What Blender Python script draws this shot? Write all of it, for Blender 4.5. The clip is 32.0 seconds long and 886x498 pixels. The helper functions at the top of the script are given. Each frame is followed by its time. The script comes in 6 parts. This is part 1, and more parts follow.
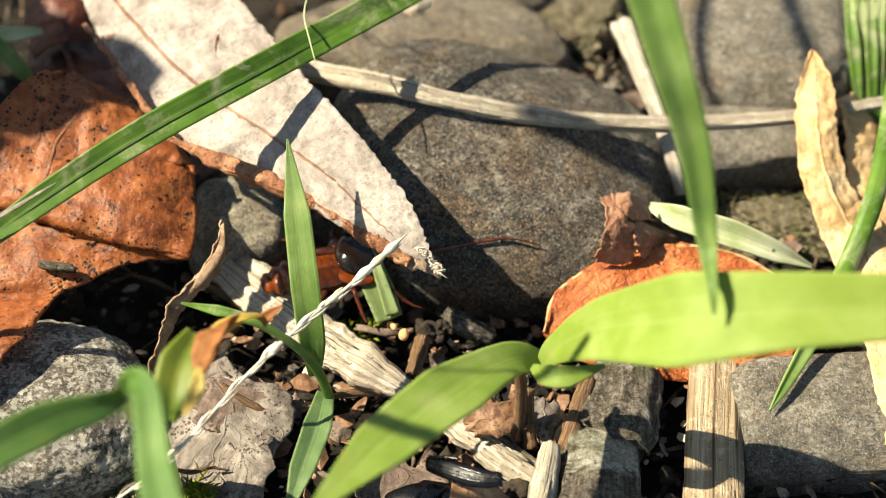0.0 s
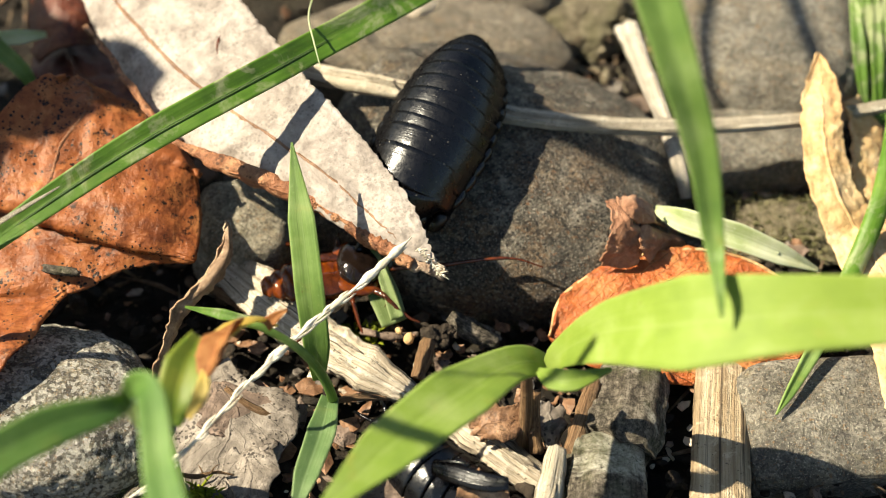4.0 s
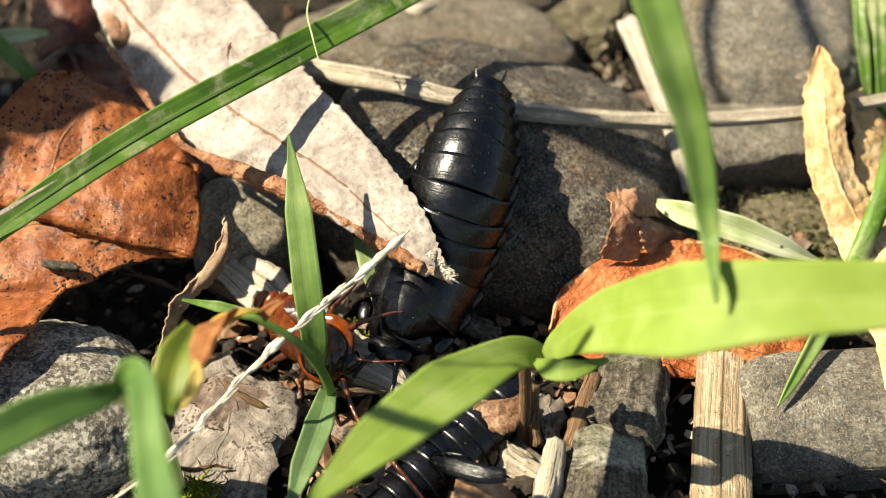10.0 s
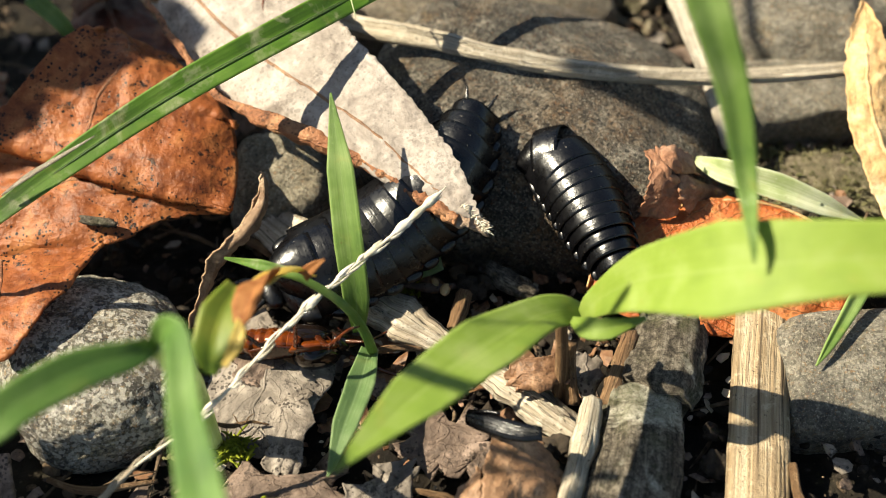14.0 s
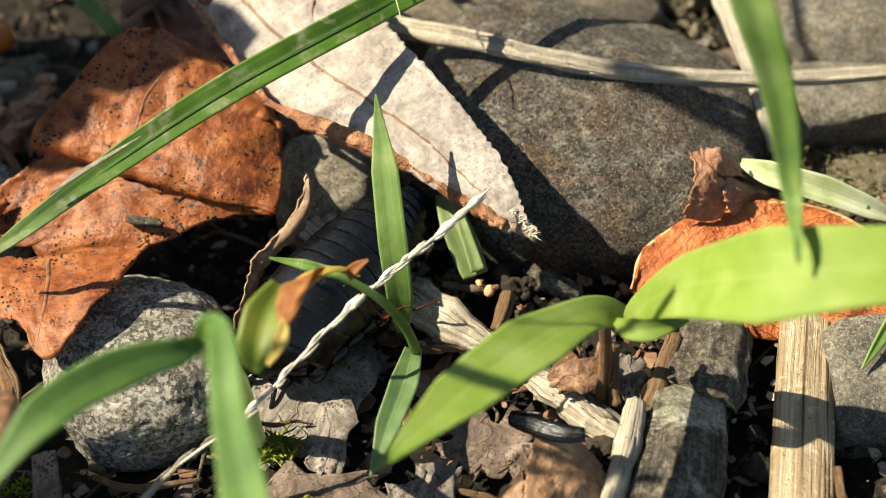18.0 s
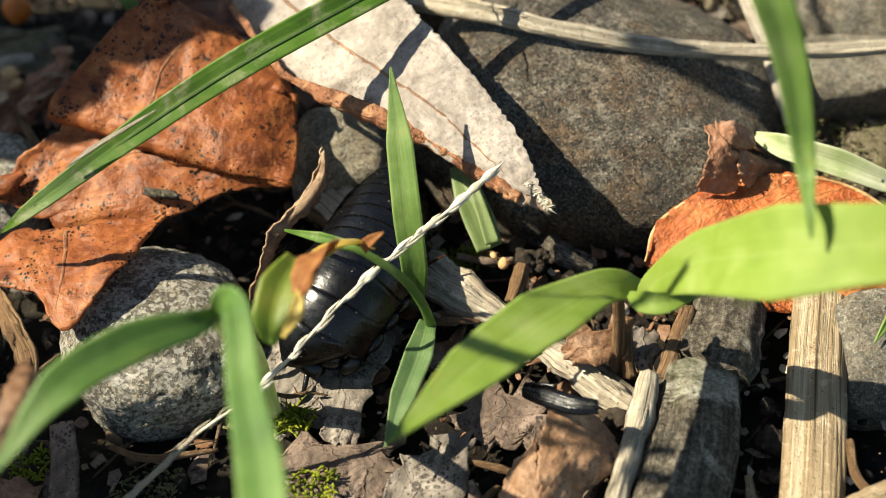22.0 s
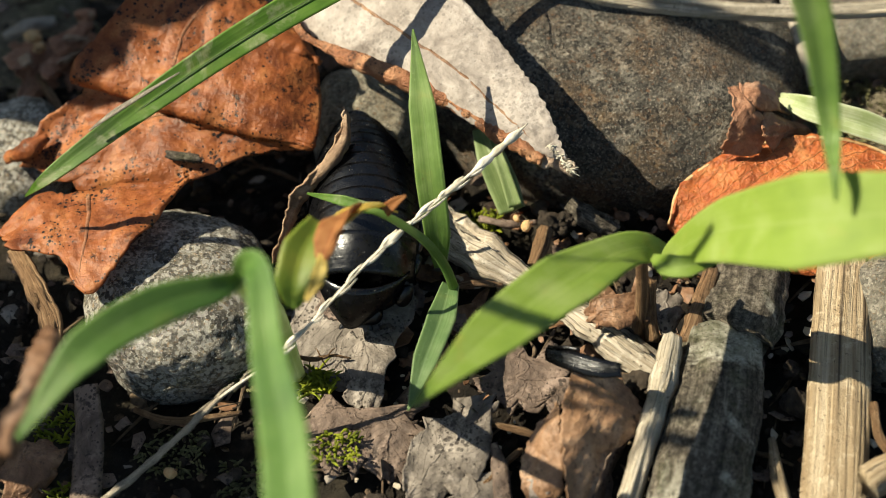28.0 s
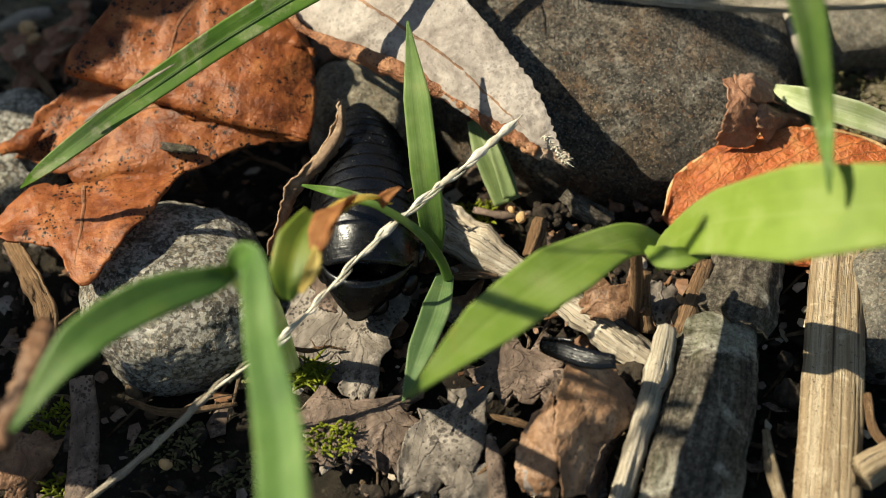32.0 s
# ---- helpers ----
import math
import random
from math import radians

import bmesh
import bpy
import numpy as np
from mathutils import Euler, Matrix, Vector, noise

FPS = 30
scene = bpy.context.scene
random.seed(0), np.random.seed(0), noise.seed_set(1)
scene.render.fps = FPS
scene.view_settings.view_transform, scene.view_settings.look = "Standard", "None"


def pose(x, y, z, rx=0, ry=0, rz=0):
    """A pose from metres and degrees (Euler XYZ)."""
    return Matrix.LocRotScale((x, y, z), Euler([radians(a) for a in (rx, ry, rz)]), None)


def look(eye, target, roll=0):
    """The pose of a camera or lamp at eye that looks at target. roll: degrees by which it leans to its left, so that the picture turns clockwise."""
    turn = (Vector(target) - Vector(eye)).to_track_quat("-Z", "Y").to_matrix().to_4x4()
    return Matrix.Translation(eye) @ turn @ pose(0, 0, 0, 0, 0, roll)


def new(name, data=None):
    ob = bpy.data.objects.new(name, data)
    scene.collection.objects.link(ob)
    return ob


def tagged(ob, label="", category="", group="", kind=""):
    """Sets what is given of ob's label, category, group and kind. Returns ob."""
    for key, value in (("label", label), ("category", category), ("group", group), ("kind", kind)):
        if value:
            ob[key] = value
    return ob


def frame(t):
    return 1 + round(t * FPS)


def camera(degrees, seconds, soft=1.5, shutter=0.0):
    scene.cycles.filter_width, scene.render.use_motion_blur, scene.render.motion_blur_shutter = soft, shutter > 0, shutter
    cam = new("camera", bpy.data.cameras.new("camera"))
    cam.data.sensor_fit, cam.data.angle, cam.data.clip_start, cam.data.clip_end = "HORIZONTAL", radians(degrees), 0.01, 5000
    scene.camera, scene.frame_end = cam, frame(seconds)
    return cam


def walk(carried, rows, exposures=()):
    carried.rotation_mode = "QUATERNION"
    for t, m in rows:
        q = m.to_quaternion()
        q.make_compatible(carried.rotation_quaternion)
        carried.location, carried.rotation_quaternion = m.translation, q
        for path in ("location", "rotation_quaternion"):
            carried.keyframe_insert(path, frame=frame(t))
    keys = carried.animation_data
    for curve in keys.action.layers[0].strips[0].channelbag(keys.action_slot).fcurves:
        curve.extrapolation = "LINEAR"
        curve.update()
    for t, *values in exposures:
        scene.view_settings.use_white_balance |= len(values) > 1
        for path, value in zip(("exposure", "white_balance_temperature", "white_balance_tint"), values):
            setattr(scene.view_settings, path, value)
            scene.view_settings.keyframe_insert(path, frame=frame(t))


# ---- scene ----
cam = camera(30.0, 32.0, 0.75)
ROWS = [
    (0.0, pose(-0.00000, -0.11159, 0.13298, 40.000, -0.000, -0.000)),
    (0.5, pose(-0.00079, -0.11147, 0.13291, 39.883, -0.230, -0.112)),
    (1.0, pose(-0.00053, -0.11144, 0.13272, 39.959, -0.063, 0.004)),
    (1.5, pose(-0.00047, -0.11138, 0.13254, 40.047, 0.026, 0.001)),
    (2.0, pose(-0.00050, -0.11181, 0.13269, 40.336, 0.078, 0.114)),
    (2.5, pose(-0.00040, -0.11133, 0.13256, 40.235, 0.091, 0.043)),
    (3.0, pose(-0.00038, -0.11133, 0.13274, 40.090, -0.053, -0.065)),
    (3.5, pose(-0.00045, -0.11145, 0.13237, 40.226, 0.041, -0.014)),
    (5.5, pose(-0.00042, -0.11086, 0.13240, 40.095, -0.057, -0.173)),
    (6.0, pose(-0.00113, -0.11022, 0.13272, 39.893, -0.133, -0.209)),
    (6.5, pose(0.00016, -0.11134, 0.13189, 40.385, 0.286, 0.033)),
    (7.0, pose(-0.00006, -0.11080, 0.13160, 40.235, 0.312, 0.056)),
    (7.5, pose(-0.00103, -0.11030, 0.13227, 39.816, -0.097, -0.173)),
    (8.0, pose(-0.00019, -0.11090, 0.13186, 40.202, 0.318, 0.075)),
    (8.5, pose(0.00006, -0.11107, 0.13164, 40.347, 0.408, 0.265)),
    (9.0, pose(0.00195, -0.11282, 0.13017, 41.116, 1.101, 0.614)),
    (9.5, pose(0.00150, -0.11290, 0.13034, 41.005, 0.888, 0.411)),
    (10.0, pose(0.00190, -0.11298, 0.13049, 40.858, 0.834, 0.321)),
    (10.5, pose(0.00183, -0.11256, 0.13049, 40.548, 0.961, 0.410)),
    (11.0, pose(0.00239, -0.11251, 0.13025, 40.271, 1.308, 0.621)),
    (11.5, pose(0.00254, -0.11259, 0.13104, 39.552, 1.373, 0.878)),
    (12.0, pose(0.00191, -0.11151, 0.13130, 38.770, 1.348, 0.887)),
    (12.5, pose(0.00175, -0.11170, 0.13118, 39.037, 1.469, 1.044)),
    (13.0, pose(0.00184, -0.11189, 0.13114, 39.096, 1.554, 1.069)),
    (13.5, pose(0.00232, -0.11213, 0.13057, 39.246, 1.718, 1.234)),
    (15.5, pose(0.00236, -0.11246, 0.13009, 39.265, 1.953, 1.517)),
    (16.0, pose(0.00252, -0.11229, 0.13017, 39.142, 2.192, 1.563)),
    (16.5, pose(0.00249, -0.11230, 0.12958, 39.343, 2.558, 1.982)),
    (17.0, pose(0.00264, -0.11264, 0.12999, 39.394, 2.579, 2.289)),
    (17.5, pose(0.00272, -0.11254, 0.13015, 39.506, 2.803, 2.503)),
    (18.0, pose(0.00270, -0.11285, 0.13021, 39.517, 2.927, 2.641)),
    (18.5, pose(0.00270, -0.11284, 0.13019, 39.143, 3.115, 2.858)),
    (19.0, pose(0.00279, -0.11291, 0.13055, 38.806, 3.059, 2.801)),
    (19.5, pose(0.00266, -0.11293, 0.13066, 38.825, 3.163, 2.858)),
    (20.0, pose(0.00263, -0.11321, 0.13091, 38.810, 3.233, 2.935)),
    (20.5, pose(0.00269, -0.11304, 0.13070, 38.793, 3.299, 2.976)),
    (21.0, pose(0.00283, -0.11294, 0.13065, 38.781, 3.404, 3.074)),
    (21.5, pose(0.00274, -0.11286, 0.13058, 38.704, 3.463, 3.127)),
    (22.0, pose(0.00296, -0.11302, 0.13094, 38.471, 3.313, 3.089)),
    (22.5, pose(0.00278, -0.11289, 0.13062, 38.482, 3.534, 3.211)),
    (23.0, pose(0.00297, -0.11306, 0.13066, 38.542, 3.578, 3.333)),
    (23.5, pose(0.00293, -0.11293, 0.13065, 38.523, 3.653, 3.388)),
    (24.0, pose(0.00269, -0.11274, 0.13076, 38.341, 3.694, 3.330)),
    (24.5, pose(0.00271, -0.11271, 0.13067, 38.242, 3.663, 3.519)),
    (26.5, pose(0.00271, -0.11281, 0.13046, 38.084, 3.726, 3.350)),
    (27.0, pose(0.00300, -0.11298, 0.13093, 37.539, 3.791, 3.261)),
    (27.5, pose(0.00295, -0.11289, 0.13072, 37.340, 3.893, 3.369)),
    (28.0, pose(0.00289, -0.11265, 0.13094, 37.104, 3.978, 3.489)),
    (28.5, pose(0.00284, -0.11278, 0.13101, 37.033, 3.916, 3.440)),
    (29.0, pose(0.00314, -0.11261, 0.13085, 36.932, 3.925, 3.471)),
    (29.5, pose(0.00281, -0.11287, 0.13076, 37.017, 3.838, 3.366)),
    (30.0, pose(0.00282, -0.11275, 0.13088, 36.891, 3.830, 3.391)),
    (30.5, pose(0.00288, -0.11249, 0.13078, 36.752, 3.893, 3.458)),
    (31.0, pose(0.00306, -0.11284, 0.13083, 36.551, 3.729, 3.284)),
    (31.5, pose(0.00310, -0.11262, 0.13094, 36.582, 3.848, 3.393)),
    (32.0, pose(0.00319, -0.11260, 0.13119, 36.735, 3.929, 3.431)),
]
EXPOSURES = [(0.0, 1.45, 7250, 6), (9.0, 1.45, 7250, 6), (13.0, 1.38, 7200, 6), (24.0, 1.22, 7050, 4), (27.0, 1.1, 7050, 4), (32.0, 0.87, 7050, 4)]
cam.data.dof.use_dof = True
cam.data.dof.focus_distance, cam.data.dof.aperture_fstop = 0.154, 22.0
walk(cam, ROWS, EXPOSURES)

# ---- daylight: a high sun from the side, open sky ----
SUN_FROM = Vector((-0.68, 0.07, 0.72)).normalized()
world = bpy.data.worlds.new("sky")
scene.world = world
world.use_nodes = True
sky = world.node_tree.nodes.new("ShaderNodeTexSky")
sky.sky_type, sky.sun_disc = "NISHITA", False
sky.sun_elevation = math.asin(SUN_FROM.z)
sky.sun_rotation = math.atan2(SUN_FROM.x, SUN_FROM.y)
backdrop = world.node_tree.nodes["Background"]
backdrop.inputs["Strength"].default_value = 0.05
world.node_tree.links.new(sky.outputs["Color"], backdrop.inputs["Color"])
sun_data = bpy.data.lights.new("sun", "SUN")
sun_data.energy, sun_data.angle, sun_data.color = 5.0, radians(0.55), (1.0, 0.90, 0.74)
sun = new("sun", sun_data)
sun.matrix_world = look((0, 0, 0), -SUN_FROM) @ Matrix.Identity(4)
sun.location = SUN_FROM * 2.0

# ---- materials ----


class Nodes:
    """A small builder of node materials; lengths in millimetres."""

    def __init__(self, name):
        self.m = bpy.data.materials.new(name)
        self.m.use_nodes = True
        self.t = self.m.node_tree
        self.shader = self.t.nodes["Principled BSDF"]
        self.out = self.t.nodes["Material Output"]
        co = self.t.nodes.new("ShaderNodeTexCoord")
        mp = self.t.nodes.new("ShaderNodeMapping")
        mp.inputs["Scale"].default_value = (1000, 1000, 1000)
        self.link(co.outputs["Object"], mp.inputs["Vector"])
        self.mm, self.uv = mp.outputs["Vector"], co.outputs["UV"]

    def link(self, a, b):
        self.t.links.new(a, b)

    def node(self, kind, **values):
        n = self.t.nodes.new(kind)
        for key, value in values.items():
            socket = n.inputs[key.replace("_", " ")]
            if hasattr(value, "is_linked"):
                self.link(value, socket)
            else:
                socket.default_value = value
        return n

    def stretch(self, v, x, y, z):
        return self.node("ShaderNodeMapping", Vector=v, Scale=(x, y, z)).outputs["Vector"]

    def noise(self, scale, detail=4.0, rough=0.6, v=None, warp=0.0):
        return self.node("ShaderNodeTexNoise", Vector=v or self.mm, Scale=scale, Detail=detail, Roughness=rough, Distortion=warp).outputs["Fac"]

    def cells(self, scale, v=None, feature="F1", out="Distance"):
        n = self.node("ShaderNodeTexVoronoi", Vector=v or self.mm, Scale=scale)
        n.feature = feature
        return n.outputs[out]

    def ramp(self, fac, *stops):
        n = self.t.nodes.new("ShaderNodeValToRGB")
        e = n.color_ramp.elements
        while len(e) < len(stops):
            e.new(0.5)
        for item, (p, c) in zip(e, stops):
            item.position = p
            item.color = (*c, 1) if isinstance(c, tuple) else (c, c, c, 1)
        self.link(fac, n.inputs["Fac"])
        return n.outputs["Color"]

    def mix(self, fac, a, b, how="MIX"):
        n = self.t.nodes.new("ShaderNodeMix")
        n.data_type, n.blend_type = "RGBA", how
        for socket, value in ((n.inputs[0], fac), (n.inputs[6], a), (n.inputs[7], b)):
            if hasattr(value, "is_linked"):
                self.link(value, socket)
            elif isinstance(value, tuple):
                socket.default_value = (*value, 1)
            else:
                socket.default_value = value
        return n.outputs[2]

    def math(self, how, a, b=0.0):
        n = self.t.nodes.new("ShaderNodeMath")
        n.operation = how
        for socket, value in zip(n.inputs, (a, b)):
            if hasattr(value, "is_linked"):
                self.link(value, socket)
            else:
                socket.default_value = value
        return n.outputs[0]

    def split(self, v):
        return self.node("ShaderNodeSeparateXYZ", Vector=v).outputs

    def random(self):
        return self.t.nodes.new("ShaderNodeObjectInfo").outputs["Random"]

    def island(self):
        return self.t.nodes.new("ShaderNodeNewGeometry").outputs["Random Per Island"]

    def done(self, colour, rough=0.6, bump=None, depth=0.1, gloss=0.4, through_light=0.0, tint=None, metal=0.0):
        s = self.shader
        for socket, value in ((s.inputs["Base Color"], colour), (s.inputs["Roughness"], rough)):
            if hasattr(value, "is_linked"):
                self.link(value, socket)
            else:
                socket.default_value = (*value, 1) if isinstance(value, tuple) else value
        s.inputs["Specular IOR Level"].default_value = gloss
        s.inputs["Metallic"].default_value = metal
        if bump is not None:
            b = self.node("ShaderNodeBump", Height=bump, Distance=depth * 0.001, Strength=1.0)
            self.link(b.outputs["Normal"], s.inputs["Normal"])
        if through_light:
            tr = self.t.nodes.new("ShaderNodeBsdfTranslucent")
            if tint is not None and hasattr(tint, "is_linked"):
                self.link(tint, tr.inputs["Color"])
            elif tint is not None:
                tr.inputs["Color"].default_value = (*tint, 1)
            elif hasattr(colour, "is_linked"):
                self.link(colour, tr.inputs["Color"])
            mx = self.t.nodes.new("ShaderNodeMixShader")
            mx.inputs["Fac"].default_value = through_light
            self.link(s.outputs["BSDF"], mx.inputs[1])
            self.link(tr.outputs["BSDF"], mx.inputs[2])
            self.link(mx.outputs["Shader"], self.out.inputs["Surface"])
        return self.m


def stone_material(name, dark, mid, light, warm, speck=0.5, grain=3.0, crystals=0.0):
    """Stone: broad tones, rusty patches, mineral grains and pits."""
    n = Nodes(name)
    base = n.ramp(n.noise(0.35, 6, 0.7), (0.32, dark), (0.5, mid), (0.70, light))
    base = n.mix(n.ramp(n.noise(0.11, 5, 0.65, warp=0.8), (0.47, 0.0), (0.66, 0.8)), base, warm)
    base = n.mix(n.ramp(n.noise(0.075, 5, 0.65, warp=1.2), (0.50, 0.0), (0.62, 0.6)), base, tuple(v * 0.9 for v in dark))
    base = n.mix(n.ramp(n.noise(0.2, 4, 0.7, warp=0.6), (0.58, 0.0), (0.68, 0.5)), base, tuple(v * a for v, a in zip(warm, (1.0, 0.95, 0.6))))
    shade = n.split(n.node("ShaderNodeTexVoronoi", Vector=n.mm, Scale=grain).outputs["Color"])[0]
    base = n.mix(speck, base, n.ramp(shade, (0.0, 0.06), (0.35, 0.38), (0.65, 0.55), (1.0, 0.95)), "OVERLAY")
    pepper = n.noise(grain * 1.5, 3, 0.75)
    base = n.mix(n.ramp(pepper, (0.30, 0.9), (0.43, 0.0)), base, tuple(v * 0.25 for v in dark))
    base = n.mix(n.ramp(pepper, (0.56, 0.0), (0.68, 0.85)), base, tuple(min(0.8, v * 1.5) for v in light))
    rust = n.noise(grain * 0.8, 3, 0.7, warp=0.6)
    base = n.mix(n.ramp(rust, (0.58, 0.0), (0.68, 0.75)), base, tuple(v * a for v, a in zip(warm, (1.5, 1.05, 0.7))))
    if crystals:
        pick = n.split(n.node("ShaderNodeTexVoronoi", Vector=n.mm, Scale=grain * 0.8).outputs["Color"])[1]
        base = n.mix(n.math("MULTIPLY", n.ramp(pick, (0.70, 0.0), (0.76, 1.0)), crystals), base, (0.66, 0.65, 0.60))
        base = n.mix(n.math("MULTIPLY", n.ramp(pick, (0.22, 1.0), (0.28, 0.0)), crystals), base, (0.022, 0.021, 0.02))
    h = n.math("ADD", n.math("MULTIPLY", pepper, 0.8), n.math("MULTIPLY", n.noise(0.9, 6, 0.7), 0.8))
    h = n.math("ADD", h, n.math("MULTIPLY", shade, 0.25))
    return n.done(base, n.ramp(pepper, (0.3, 0.8), (0.7, 0.4)), h, 0.7, 0.5)


def dead_leaf_material(name, a, b, c, spots=0.3, rough=0.65, glow=0.18, vein=0.5, vein_colour=(0.25, 0.13, 0.06), slots=9.0, relief=0.22):
    """Dry leaf: blotches, fungus specks in clusters, side veins along the uv, a faint net."""
    n = Nodes(name)
    base = n.ramp(n.noise(0.25, 6, 0.62, warp=0.8), (0.32, a), (0.5, b), (0.68, c))
    base = n.mix(0.3, base, n.ramp(n.noise(1.6, 5, 0.7), (0.3, 0.25), (0.7, 0.78)), "OVERLAY")
    u, v, w = n.split(n.uv)
    side = n.math("ABSOLUTE", n.math("SUBTRACT", u, 0.5))
    rib = n.math("SUBTRACT", n.math("MULTIPLY", v, slots), n.math("MULTIPLY", side, slots * 0.9))
    rib = n.math("ABSOLUTE", n.math("SUBTRACT", n.math("FRACT", n.math("ADD", rib, n.math("MULTIPLY", n.noise(0.15, 2), 0.8))), 0.5))
    ribs = n.ramp(rib, (0.0, 1.0), (0.045, 0.0))
    bent = n.node("ShaderNodeTexNoise", Vector=n.mm, Scale=0.9, Detail=3.0).outputs["Color"]
    wander = n.t.nodes.new("ShaderNodeVectorMath")
    n.link(n.mm, wander.inputs[0])
    n.link(bent, wander.inputs[1])
    net = n.math("MULTIPLY", n.ramp(n.cells(1.1, v=wander.outputs["Vector"], feature="DISTANCE_TO_EDGE"), (0.0, 1.0), (0.14, 0.0)), n.ramp(n.noise(0.5, 3), (0.4, 0.0), (0.6, 1.0)))
    base = n.mix(n.math("MULTIPLY", ribs, vein), base, vein_colour)
    base = n.mix(n.math("MULTIPLY", net, vein * 0.25), base, vein_colour)
    patch = n.ramp(n.noise(0.17, 4, 0.65), (0.44, 0.0), (0.56, 1.0))
    blot = n.ramp(n.noise(1.0, 5, 0.8), (0.535, 0.0), (0.59, 1.0))
    some = n.ramp(n.noise(0.22, 5, 0.75, warp=0.6), (0.40, 0.0), (0.64, 0.5))
    dots = n.ramp(n.math("SUBTRACT", some, n.cells(2.1)), (0.0, 0.0), (0.06, 1.0))
    black = n.math("MAXIMUM", n.math("MULTIPLY", blot, patch), dots)
    base = n.mix(n.math("MULTIPLY", black, spots), base, (0.014, 0.009, 0.007))
    base = n.mix(n.math("MULTIPLY", n.ramp(n.noise(0.7, 4, 0.7), (0.58, 0.0), (0.72, 1.0)), 0.45), base, tuple(min(0.85, x * 1.35) for x in c))
    h = n.math("ADD", n.math("MULTIPLY", ribs, 0.6 * vein), n.math("ADD", n.math("MULTIPLY", net, 0.25 * vein), n.noise(1.4, 5, 0.6)))
    return n.done(base, rough, h, relief, 0.4, glow)


def wood_material(name, dark, mid, light, rough=0.7, stripes=1.0, slot=0.9, lichen=0.0):
    """Weathered fibre along the uv's v, fine dark cracks, specks and stains."""
    n = Nodes(name)
    lines = n.noise(stripes * 22, 6, 0.75, v=n.stretch(n.uv, 1, 0.03, 1), warp=0.05)
    cracks = n.noise(stripes * 60, 3, 0.6, v=n.stretch(n.uv, 1, 0.02, 1), warp=0.1)
    base = n.ramp(lines, (0.32, dark), (0.48, mid), (0.64, light))
    base = n.mix(n.ramp(n.noise(0.3, 5, 0.7), (0.45, 0.0), (0.64, slot * 0.7)), base, n.mix(0.5, mid, dark))
    base = n.mix(n.ramp(n.noise(0.7, 4, 0.75, warp=0.5), (0.54, 0.0), (0.64, 0.55)), base, light)
    base = n.mix(n.ramp(cracks, (0.34, 0.95), (0.44, 0.0)), base, tuple(v * 0.25 for v in dark))
    base = n.mix(n.ramp(n.noise(2.6, 3, 0.7), (0.62, 0.0), (0.68, 0.8)), base, tuple(v * 0.3 for v in dark))
    if lichen:
        base = n.mix(n.math("MULTIPLY", n.ramp(n.noise(0.35, 5, 0.75), (0.57, 0.0), (0.66, 1.0)), lichen), base, (0.46, 0.46, 0.41))
        base = n.mix(n.math("MULTIPLY", n.ramp(n.noise(0.2, 4, 0.7), (0.52, 0.0), (0.66, 1.0)), lichen * 0.5), base, (0.07, 0.085, 0.03))
    h = n.math("ADD", n.math("MULTIPLY", lines, 1.0), n.math("ADD", n.math("MULTIPLY", cracks, 0.5), n.math("MULTIPLY", n.noise(2.5, 4, 0.7), 0.4)))
    return n.done(base, rough, h, 0.55, 0.3)


def bark_material(name):
    """Dead wood gone grey: mottled grain, faint fibre, dark cracks, pale lichen and green film."""
    n = Nodes(name)
    fibre = n.noise(26, 5, 0.7, v=n.stretch(n.uv, 1, 0.05, 1), warp=0.05)
    mottle = n.noise(1.6, 7, 0.8)
    base = n.ramp(n.math("ADD", n.math("MULTIPLY", mottle, 0.55), n.math("MULTIPLY", fibre, 0.45)), (0.42, (0.018, 0.015, 0.011)), (0.5, (0.088, 0.075, 0.058)), (0.60, (0.27, 0.24, 0.195)))
    base = n.mix(n.ramp(n.noise(0.13, 5, 0.7, warp=0.5), (0.53, 0.0), (0.61, 0.85)), base, n.ramp(n.noise(3.0, 4, 0.7), (0.35, (0.22, 0.21, 0.17)), (0.65, (0.60, 0.58, 0.50))))
    base = n.mix(n.ramp(n.noise(0.17, 5, 0.7), (0.52, 0.0), (0.66, 0.5)), base, (0.07, 0.08, 0.03))
    base = n.mix(n.ramp(n.noise(3.4, 3, 0.7), (0.60, 0.0), (0.66, 0.85)), base, (0.012, 0.01, 0.008))
    h = n.math("ADD", mottle, n.math("MULTIPLY", fibre, 0.5))
    return n.done(base, 0.8, h, 0.45, 0.3)


